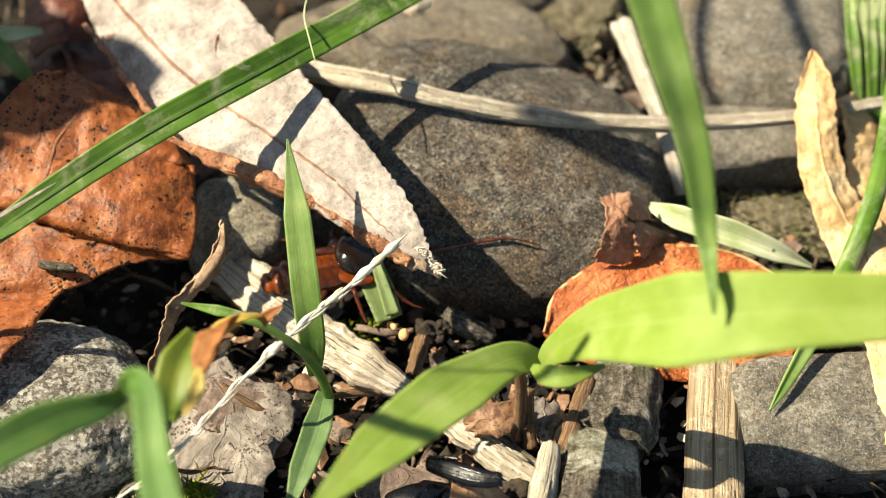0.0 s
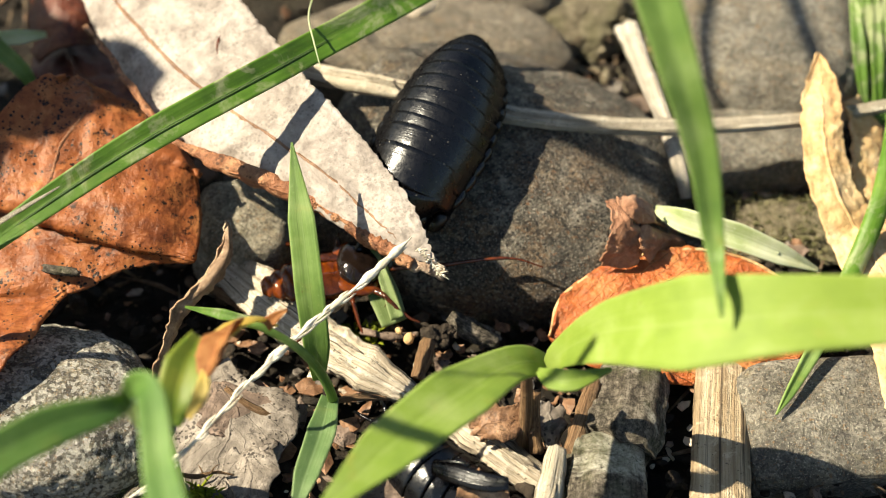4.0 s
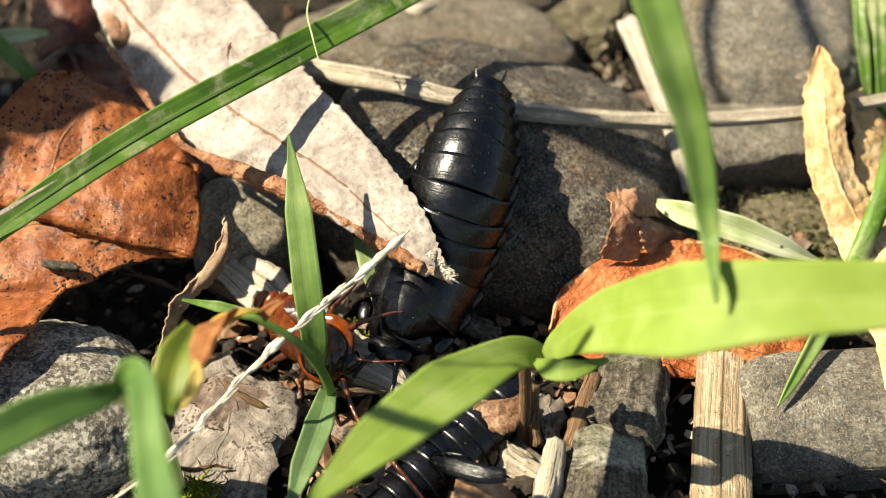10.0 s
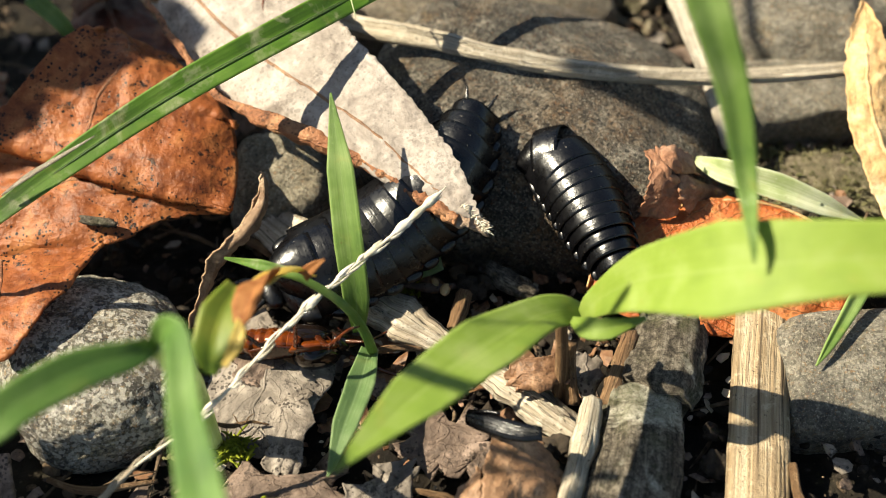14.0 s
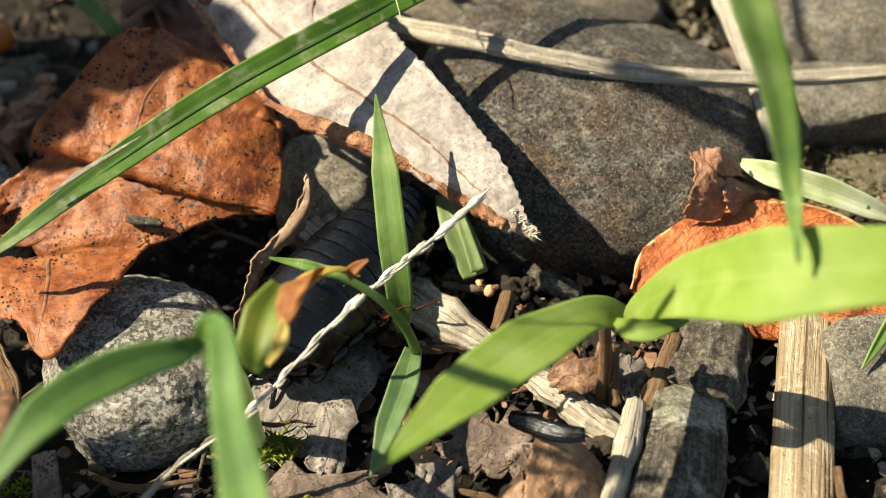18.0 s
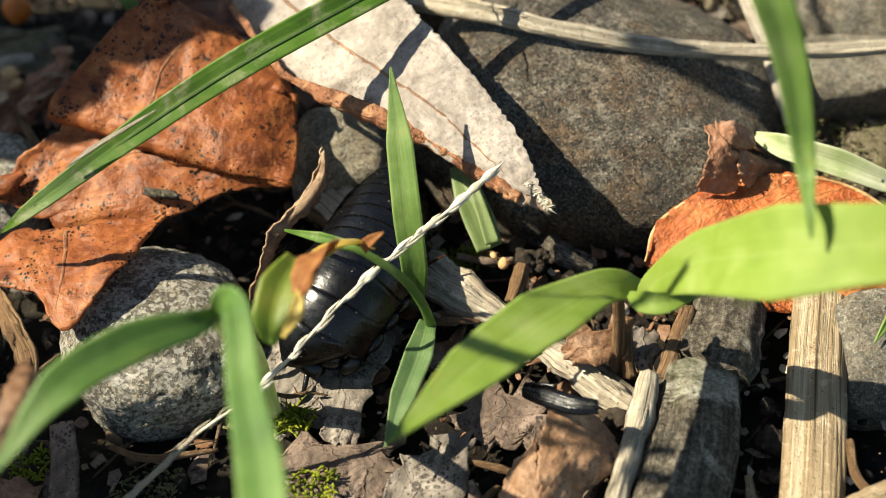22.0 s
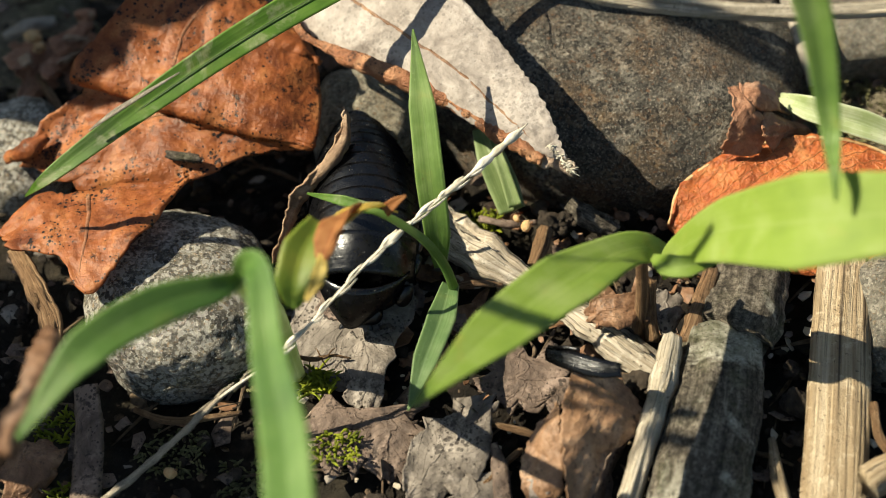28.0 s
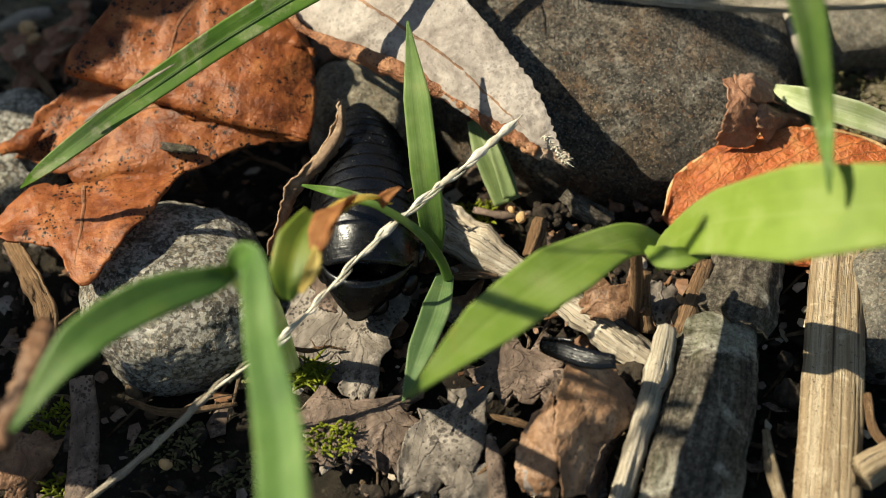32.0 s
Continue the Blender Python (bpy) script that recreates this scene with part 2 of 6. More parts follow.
def grass_material(name, dark, mid, light, glow=0.4, ribs=9.0, rough=0.42, age=0.2, worn=0.0, streak=0.8):
    """Living blade: fine parallel veins along the uv, pale flecks, yellowing and worn pale stretches."""
    n = Nodes(name)
    u, v, w = n.split(n.uv)
    fine = n.noise(ribs * 4, 3, 0.6, v=n.stretch(n.uv, 1, 0.02, 1))
    wave = n.math("ABSOLUTE", n.math("SUBTRACT", n.math("FRACT", n.math("MULTIPLY", u, ribs)), 0.5))
    veins = n.ramp(wave, (0.0, 1.0), (0.3, 0.0))
    base = n.ramp(n.noise(0.16, 4, 0.6), (0.35, dark), (0.5, mid), (0.7, light))
    base = n.mix(n.math("MULTIPLY", veins, 0.06), base, dark)
    base = n.mix(n.ramp(fine, (0.38, 0.45 * streak), (0.54, 0.0)), base, tuple(v * 0.7 for v in dark))
    base = n.mix(n.ramp(fine, (0.55, 0.0), (0.70, 0.35 * streak)), base, light)
    base = n.mix(n.ramp(n.math("ABSOLUTE", n.math("SUBTRACT", u, 0.5)), (0.0, 0.4), (0.04, 0.0)), base, light)
    base = n.mix(n.ramp(n.math("ABSOLUTE", n.math("SUBTRACT", u, 0.5)), (0.455, 0.0), (0.49, 0.5)), base, light)
    base = n.mix(n.math("MULTIPLY", n.ramp(n.noise(0.3, 5, 0.6, warp=1.0), (0.6, 0.0), (0.72, 1.0)), age), base, (0.45, 0.36, 0.10))
    if worn:
        rub = n.math("MULTIPLY", n.ramp(n.noise(0.22, 5, 0.75, warp=0.5), (0.50, 0.0), (0.62, 1.0)), worn)
        base = n.mix(rub, base, (0.50, 0.47, 0.33))
    base = n.mix(n.ramp(n.noise(4.0, 2, 0.6), (0.66, 0.0), (0.72, 0.6)), base, light)
    base = n.mix(n.ramp(n.noise(1.2, 2, 0.6), (0.72, 0.0), (0.78, 0.5)), base, (0.16, 0.10, 0.03))
    h = n.math("ADD", n.math("MULTIPLY", fine, 1.2), n.math("MULTIPLY", n.noise(3.0, 3, 0.7), 0.5))
    return n.done(base, rough, h, 0.04, 0.45, glow, n.mix(0.4, base, (0.42, 0.58, 0.11)))


def plain_material(name, a, b, rough=0.6, scale=1.0, depth=0.1, gloss=0.4, glow=0.0, per="object"):
    n = Nodes(name)
    base = n.ramp(n.noise(scale, 5, 0.65), (0.3, a), (0.7, b))
    r = n.island() if per == "island" else n.random()
    base = n.mix(0.5, base, n.ramp(r, (0.0, 0.28), (1.0, 0.72)), "OVERLAY")
    return n.done(base, rough, n.noise(scale * 3, 5, 0.7), depth, gloss, glow)


def shell_material():
    """Black horn: fine ridges across each plate, a broad soft sheen, a few grains of dust."""
    n = Nodes("black larva plate")
    u, v, w = n.split(n.uv)
    own = n.t.nodes.new("ShaderNodeVectorMath")
    n.link(n.mm, own.inputs[0])
    n.link(n.math("MULTIPLY", n.random(), 60.0), own.inputs[1])
    n.mm = own.outputs["Vector"]
    base = n.ramp(n.noise(0.8, 4, 0.6), (0.3, (0.0008, 0.0008, 0.0012)), (0.7, (0.0025, 0.0025, 0.0034)))
    dust = n.math("MULTIPLY", n.ramp(n.noise(5.0, 2, 0.5), (0.70, 0.0), (0.73, 1.0)), n.ramp(n.noise(0.5, 2, 0.5), (0.5, 0.0), (0.6, 1.0)))
    base = n.mix(dust, base, (0.34, 0.32, 0.29))
    rough = n.ramp(n.noise(1.2, 5, 0.7), (0.3, 0.22), (0.7, 0.36))
    folds = n.noise(9.0, 3, 0.6, v=n.stretch(n.uv, 0.12, 1, 1), warp=0.3)
    h = n.math("ADD", n.math("MULTIPLY", folds, 0.35), n.math("ADD", n.noise(0.7, 3, 0.5), n.math("MULTIPLY", n.noise(6.0, 2, 0.6), 0.1)))
    n.done(base, 0.6, h, 0.09, 0.0)
    gloss = n.node("ShaderNodeBsdfGlossy", Color=(0.93, 0.96, 1.0, 1.0), Roughness=rough)
    relief = n.node("ShaderNodeBump", Height=h, Distance=0.00009, Strength=1.0)
    n.link(relief.outputs["Normal"], gloss.inputs["Normal"])
    mx = n.node("ShaderNodeMixShader", Fac=0.048)
    n.link(n.shader.outputs["BSDF"], mx.inputs[1])
    n.link(gloss.outputs["BSDF"], mx.inputs[2])
    n.link(mx.outputs["Shader"], n.out.inputs["Surface"])
    return n.m


def soil_material():
    n = Nodes("damp dark soil")
    base = n.ramp(n.noise(0.5, 8, 0.7), (0.3, (0.004, 0.0033, 0.0025)), (0.5, (0.012, 0.009, 0.0065)), (0.72, (0.04, 0.03, 0.02)))
    base = n.mix(n.ramp(n.noise(0.06, 4, 0.6), (0.5, 0.0), (0.66, 0.3)), base, (0.10, 0.088, 0.058))
    base = n.mix(n.ramp(n.cells(0.9), (0.0, 0.5), (0.2, 0.0)), base, (0.16, 0.13, 0.09))
    return n.done(base, 0.85, n.noise(0.8, 8, 0.75), 0.8, 0.25)


def mound_material():
    n = Nodes("pale mossy soil")
    base = n.ramp(n.noise(0.9, 8, 0.75), (0.3, (0.06, 0.05, 0.034)), (0.5, (0.21, 0.18, 0.125)), (0.68, (0.44, 0.39, 0.28)))
    base = n.mix(n.ramp(n.noise(0.25, 4, 0.6), (0.45, 0.0), (0.6, 0.4)), base, (0.14, 0.145, 0.06))
    base = n.mix(n.ramp(n.noise(3.0, 3, 0.7), (0.3, 0.9), (0.44, 0.0)), base, (0.02, 0.017, 0.01))
    return n.done(base, 0.85, n.noise(1.2, 8, 0.8), 1.2, 0.25)


SOIL = soil_material()
MOUND = mound_material()
ROCK_GREY = stone_material("dark grey river stone", (0.018, 0.016, 0.013), (0.070, 0.063, 0.050), (0.29, 0.265, 0.22), (0.115, 0.07, 0.034), 1.0, 3.0)
ROCK_TAN = stone_material("tan grey stone", (0.08, 0.070, 0.054), (0.18, 0.155, 0.118), (0.31, 0.275, 0.215), (0.19, 0.145, 0.09), 0.5, 3.2)
ROCK_SLAB = stone_material("grey slab stone", (0.07, 0.064, 0.055), (0.16, 0.15, 0.125), (0.32, 0.30, 0.25), (0.17, 0.14, 0.09), 0.5, 2.8)
ROCK_PALE = stone_material("pale grey stone", (0.085, 0.080, 0.066), (0.19, 0.178, 0.148), (0.34, 0.32, 0.27), (0.19, 0.155, 0.105), 0.5, 3.2)
# lighter copy of the pale grey stone; its sunlight is put into the colour
ROCK_LIT = stone_material("sunlit grey stone", (0.13, 0.115, 0.085), (0.31, 0.28, 0.215), (0.52, 0.48, 0.39), (0.25, 0.20, 0.13), 0.6, 3.2)
ROCK_SPECK = stone_material("speckled granite pebble", (0.04, 0.035, 0.027), (0.205, 0.188, 0.15), (0.70, 0.68, 0.62), (0.30, 0.265, 0.195), 0.8, 3.4, 0.5)
LEAF_PALE = dead_leaf_material("bleached leaf underside", (0.174, 0.146, 0.129), (0.314, 0.277, 0.250), (0.448, 0.407, 0.375), 0.3, 0.6, 0.2, 0.10, (0.20, 0.14, 0.11), 4.0, 0.15)
LEAF_RUST = dead_leaf_material("rust brown leaf", (0.150, 0.040, 0.014), (0.344, 0.107, 0.034), (0.500, 0.202, 0.073), 1.0, 0.42, 0.36, 0.12, (0.18, 0.06, 0.03), 4.0)
LEAF_ROLL = dead_leaf_material("brown rolled leaf edge", (0.126, 0.048, 0.022), (0.302, 0.125, 0.059), (0.529, 0.285, 0.151), 0.6, 0.55, 0.1, 0.5, (0.06, 0.022, 0.012), 30.0, 0.5)
LEAF_FLAP = dead_leaf_material("frayed tan leaf end", (0.14, 0.08, 0.05), (0.30, 0.21, 0.15), (0.50, 0.42, 0.34), 0.4, 0.7, 0.15, 0.3, (0.14, 0.08, 0.05), 12.0, 0.5)
LEAF_TAN = dead_leaf_material("tan dry leaf", (0.50, 0.29, 0.12), (0.68, 0.46, 0.23), (0.78, 0.60, 0.37), 0.2, 0.55, 0.3, 0.15, (0.35, 0.17, 0.07), 6.0)
LEAF_ORANGE = dead_leaf_material("orange dry leaf", (0.30, 0.062, 0.018), (0.47, 0.125, 0.034), (0.58, 0.23, 0.08), 0.35, 0.45, 0.25, 0.6, (0.64, 0.38, 0.17), 12.0, 0.4)
LEAF_BROWN = dead_leaf_material("dull brown leaf", (0.10, 0.05, 0.026), (0.205, 0.108, 0.06), (0.35, 0.21, 0.125), 0.45, 0.5, 0.15, 0.3, (0.38, 0.22, 0.11), 6.0)
LEAF_FOLD = dead_leaf_material("tan brown leaf", (0.15, 0.08, 0.043), (0.31, 0.18, 0.105), (0.48, 0.32, 0.21), 0.45, 0.5, 0.15, 0.3, (0.50, 0.31, 0.17), 6.0)
# dark tones that carry part of the shade behind the grass
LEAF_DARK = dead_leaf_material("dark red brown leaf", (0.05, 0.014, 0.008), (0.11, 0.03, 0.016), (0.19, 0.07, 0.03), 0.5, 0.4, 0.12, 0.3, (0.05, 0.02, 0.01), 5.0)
LEAF_DRY = dead_leaf_material("pale brown dry leaf", (0.17, 0.10, 0.06), (0.33, 0.22, 0.14), (0.50, 0.38, 0.27), 0.3, 0.6, 0.15, 0.5, (0.12, 0.06, 0.03), 14.0, 0.4)
LEAF_HUSK = dead_leaf_material("pinkish papery husk", (0.20, 0.09, 0.05), (0.36, 0.18, 0.105), (0.50, 0.31, 0.21), 0.2, 0.6, 0.2, 0.3, (0.16, 0.07, 0.045), 6.0, 0.35)
LEAF_ROT = dead_leaf_material("dark rotting leaf", (0.054, 0.037, 0.029), (0.132, 0.094, 0.073), (0.276, 0.204, 0.166), 0.8, 0.7, 0.05, 0.3, (0.05, 0.03, 0.022), 7.0, 0.2)
LEAF_GREY = dead_leaf_material("grey rotting leaf", (0.073, 0.061, 0.051), (0.165, 0.142, 0.121), (0.329, 0.293, 0.256), 0.8, 0.7, 0.06, 0.3, (0.06, 0.045, 0.036), 7.0, 0.22)
STRAW = wood_material("pale weathered straw", (0.19, 0.15, 0.10), (0.56, 0.49, 0.38), (0.82, 0.77, 0.66), 0.6)
STRAW_WHITE = wood_material("bleached white straw", (0.26, 0.22, 0.165), (0.56, 0.50, 0.41), (0.80, 0.76, 0.68), 0.6)
STRAW_WARM = wood_material("tan flat straw", (0.12, 0.076, 0.042), (0.31, 0.235, 0.145), (0.55, 0.46, 0.33), 0.55, 0.45, 0.4)
WOOD = wood_material("split weathered wood", (0.15, 0.11, 0.075), (0.50, 0.43, 0.335), (0.80, 0.75, 0.65), 0.75)
BARK = bark_material("grey weathered bark")
TWIG = wood_material("brown twig", (0.09, 0.045, 0.022), (0.21, 0.12, 0.06), (0.38, 0.25, 0.14), 0.65)
GRASS_DEEP = grass_material("deep green blade", (0.045, 0.11, 0.011), (0.08, 0.185, 0.016), (0.16, 0.28, 0.05), 0.3, 9.0, 0.45, 0.2, 0.45, 0.5)
GRASS_KEEL = grass_material("dark green keel", (0.03, 0.075, 0.008), (0.05, 0.12, 0.012), (0.10, 0.19, 0.03), 0.2, 5.0, 0.45, 0.1)
GRASS = grass_material("fresh green blade", (0.10, 0.195, 0.045), (0.165, 0.28, 0.065), (0.30, 0.42, 0.15), 0.4, 10.0, 0.45, 0.2)
GRASS_STUB = grass_material("dull green stub", (0.10, 0.16, 0.05), (0.18, 0.25, 0.09), (0.36, 0.42, 0.22), 0.3, 7.0, 0.5, 0.3)
GRASS_COOL = grass_material("cool green blade", (0.065, 0.155, 0.034), (0.115, 0.23, 0.05), (0.22, 0.35, 0.11), 0.38, 9.0, 0.45, 0.2)
GRASS_BLUE = grass_material("bluish green blade", (0.085, 0.17, 0.06), (0.15, 0.25, 0.095), (0.30, 0.40, 0.20), 0.35, 9.0, 0.5, 0.1)
GRASS_BRIGHT = grass_material("bright yellow green blade", (0.195, 0.295, 0.042), (0.25, 0.36, 0.055), (0.34, 0.44, 0.125), 0.42, 10.0, 0.62, 0.16, 0.0, 0.25)
GRASS_SOFT = grass_material("soft green leaf", (0.175, 0.28, 0.045), (0.235, 0.35, 0.06), (0.34, 0.44, 0.14), 0.42, 12.0, 0.42, 0.35, 0.0, 0.8)
GRASS_PALE = grass_material("bleached green blade", (0.36, 0.45, 0.20), (0.60, 0.66, 0.42), (0.80, 0.82, 0.66), 0.4, 6.0, 0.5, 0.2)
GRASS_YELLOW = grass_material("yellowing blade", (0.70, 0.40, 0.07), (0.82, 0.58, 0.12), (0.84, 0.70, 0.26), 0.5, 6.0, 0.5, 0.2)
GRASS_TURNING = grass_material("turning green blade", (0.055, 0.115, 0.012), (0.11, 0.195, 0.02), (0.24, 0.28, 0.04), 0.4, 8.0, 0.5, 0.5)
WITHERED = plain_material("withered orange brown blade", (0.30, 0.10, 0.03), (0.56, 0.27, 0.10), 0.6, 0.8, 0.15, 0.3, 0.35)
STEM_WHITE = plain_material("chalky white flower stem", (0.58, 0.54, 0.44), (0.80, 0.77, 0.68), 0.6, 1.2, 0.1, 0.3, 0.15)
CHIPS = plain_material("dark litter crumbs", (0.006, 0.005, 0.004), (0.05, 0.037, 0.026), 0.8, 0.8, 0.4, 0.3, 0.0, "island")
CHIPS_PALE = plain_material("pale litter crumbs", (0.035, 0.022, 0.014), (0.19, 0.135, 0.085), 0.75, 1.0, 0.3, 0.3, 0.0, "island")
MOSS_OLIVE = plain_material("dry olive moss", (0.05, 0.055, 0.02), (0.17, 0.16, 0.075), 0.7, 0.9, 0.1, 0.3, 0.15, "island")
GRAVEL = plain_material("tan grey gravel", (0.10, 0.085, 0.055), (0.30, 0.26, 0.18), 0.75, 1.2, 0.3, 0.3, 0.0, "island")
MOSS = plain_material("moss shoots", (0.08, 0.115, 0.008), (0.32, 0.36, 0.025), 0.6, 0.9, 0.1, 0.3, 0.3, "island")
BERRY = plain_material("waxy orange berry", (0.50, 0.12, 0.015), (0.62, 0.20, 0.03), 0.35, 0.6, 0.05, 0.4, 0.15)
SHELL_BLACK = shell_material()
SHELL_AMBER = plain_material("glossy amber shell", (0.05, 0.009, 0.002), (0.22, 0.05, 0.006), 0.09, 0.8, 0.015, 0.7, 0.22)
SHELL_RED = plain_material("glossy red brown shell", (0.022, 0.006, 0.003), (0.10, 0.024, 0.007), 0.12, 1.2, 0.03, 0.7, 0.1)
SHELL_DARK = plain_material("glossy dark shell", (0.004, 0.003, 0.003), (0.012, 0.007, 0.005), 0.1, 0.8, 0.015, 0.5)

# ---- building helpers, lengths in millimetres ----
BASE = {}
VIEW = Vector((0.0, -0.64, 0.77))
SUNNY = Vector((-0.32, -0.36, 0.88))


def crv(points, n):
    """n points on a smooth curve through the given ones."""
    p = np.array(points, float)
    if len(p) < 3:
        f = np.linspace(0, 1, n)[:, None]
        return p[0] * (1 - f) + p[-1] * f
    q = np.vstack([2 * p[0] - p[1], p, 2 * p[-1] - p[-2]])
    out = []
    for s in np.linspace(0, len(p) - 1, n):
        i = min(int(s), len(p) - 2)
        f = s - i
        a, b, c, d = q[i : i + 4]
        out.append(0.5 * (2 * b + (c - a) * f + (2 * a - 5 * b + 4 * c - d) * f * f + (3 * b - a - 3 * c + d) * f**3))
    return np.array(out)


def ease(values, n):
    return np.interp(np.linspace(0, 1, n), np.linspace(0, 1, len(values)), values)


def unit(v):
    return v / (np.linalg.norm(v, axis=-1, keepdims=True) + 1e-12)


def bumps(p, scale, seed=0, octaves=3):
    return np.array([noise.fractal(Vector(v) * scale + Vector((seed * 7.3, seed * 3.1, -seed)), 0.6, 2.1, octaves) for v in p.reshape(-1, 3)]).reshape(p.shape[:-1])


def thing(name, at, label, category, group="", kind=""):
    ob = new(name)
    ob.location = Vector(at) * 0.001
    BASE[ob.name] = np.array(at, float)
    return tagged(ob, label, category, group, kind)


def part(name, geo, material, parent=None, label="", at=None, smooth=True):
    """Links (points, faces, uvs) as one mesh, under its parent or at its own base."""
    verts, faces, uvs = geo
    verts = np.asarray(verts, float)
    base = np.array(at if at is not None else (0, 0, 0), float)
    total = base + (BASE[parent.name] if parent else 0)
    me = bpy.data.meshes.new(name)
    me.from_pydata(((verts - total) * 0.001).tolist(), [], [list(f) for f in faces])
    if uvs is not None:
        layer = me.uv_layers.new(name="uv")
        idx = np.empty(len(me.loops), int)
        me.loops.foreach_get("vertex_index", idx)
        layer.data.foreach_set("uv", np.asarray(uvs, float)[idx].ravel())
    if smooth:
        me.polygons.foreach_set("use_smooth", [True] * len(me.polygons))
    me.materials.append(material)
    me.update()
    ob = new(name, me)
    ob.location = Vector(base) * 0.001
    ob.parent = parent
    BASE[ob.name] = total
    if label:
        ob["label"] = label
    return ob


def single(name, geo, material, label, category, group="", kind="", smooth=True):
    v = np.asarray(geo[0], float)
    at = (*((v.min(0) + v.max(0)) / 2)[:2], v[:, 2].min())
    return tagged(part(name, geo, material, None, label, at, smooth), label, category, group, kind)


def join(*geos):
    v, f, u, k = [], [], [], 0
    for a, b, c in geos:
        v.append(np.asarray(a, float)), u.append(np.asarray(c, float) if c is not None else np.zeros((len(a), 2)))
        f += [tuple(i + k for i in face) for face in b]
        k += len(a)
    return np.vstack(v), f, np.vstack(u)


def slab(p, thick):
    """A grid of points (rows, columns, 3) made solid."""
    r, c = p.shape[:2]
    nrm = unit(np.cross(np.gradient(p, axis=0), np.gradient(p, axis=1)))
    thick = np.asarray(thick)[..., None] if np.ndim(thick) else thick
    v = np.vstack([(p + nrm * thick / 2).reshape(-1, 3), (p - nrm * thick / 2).reshape(-1, 3)])
    i = np.arange(r * c).reshape(r, c)
    top = np.stack([i[:-1, :-1], i[:-1, 1:], i[1:, 1:], i[1:, :-1]], -1).reshape(-1, 4)
    faces = [tuple(q[::-1]) for q in top.tolist()] + [tuple(q) for q in (top + r * c).tolist()]
    rim = [*i[0], *i[1:, -1], *i[-1, -2::-1], *i[-2:0:-1, 0]]
    n = r * c
    faces += [(a, b, b + n, a + n) for a, b in zip(rim, rim[1:] + rim[:1])]
    uu, vv = np.meshgrid(np.linspace(0, 1, c), np.linspace(0, 1, r))
    uv = np.stack([uu, vv], -1).reshape(-1, 2)
    return v, faces, np.vstack([uv, uv])


def blade(points, widths, normal=VIEW, fold=0.25, n=44, across=9, thick=0.16, ribs=3, seed=1, sway=0.0):
    """A grass blade: a ribbon with a keel and raised veins."""
    c = crv(points, n)
    w = ease(widths, n) / 2
    tan = unit(np.gradient(c, axis=0))
    nv = np.asarray(normal, float)
    nv = crv(nv, n) if nv.ndim == 2 else np.tile(nv, (n, 1))
    side = unit(np.cross(tan, nv))
    up = unit(np.cross(side, tan))
    s = np.linspace(-1, 1, across)
    p = c[:, None] + side[:, None] * (w[:, None] * s)[..., None]
    lift = fold * w[:, None] * np.abs(s) + 0.02 * np.cos(s * math.pi * ribs)[None] * np.minimum(1, w[:, None])
    p = p + up[:, None] * lift[..., None]
    p = p + up[:, None] * (bumps(p, 0.12, seed) * 0.35 * w[:, None] * sway)[..., None]
    return slab(p, thick)


SURFACE = [None]


def vein(track, radii, lift=0.05, seed=1, n=36):
    """A rib that follows the sheet made last, along (across, along) shares of it."""
    p, nrm = SURFACE[0]
    r, c = p.shape[:2]
    pts = []
    for u, v in crv([(a, b, 0) for a, b in track], n)[:, :2]:
        i, k = np.clip(v, 0, 1) * (r - 1), np.clip(u, 0, 1) * (c - 1)
        a, d = min(int(i), r - 2), min(int(k), c - 2)
        f, g = i - a, k - d
        q = (p[a, d] * (1 - f) + p[a + 1, d] * f) * (1 - g) + (p[a, d + 1] * (1 - f) + p[a + 1, d + 1] * f) * g
        pts.append(q + nrm[a, d] * lift)
    return tube(pts, radii, 8, n, 0.8, VIEW, 0.15, seed)


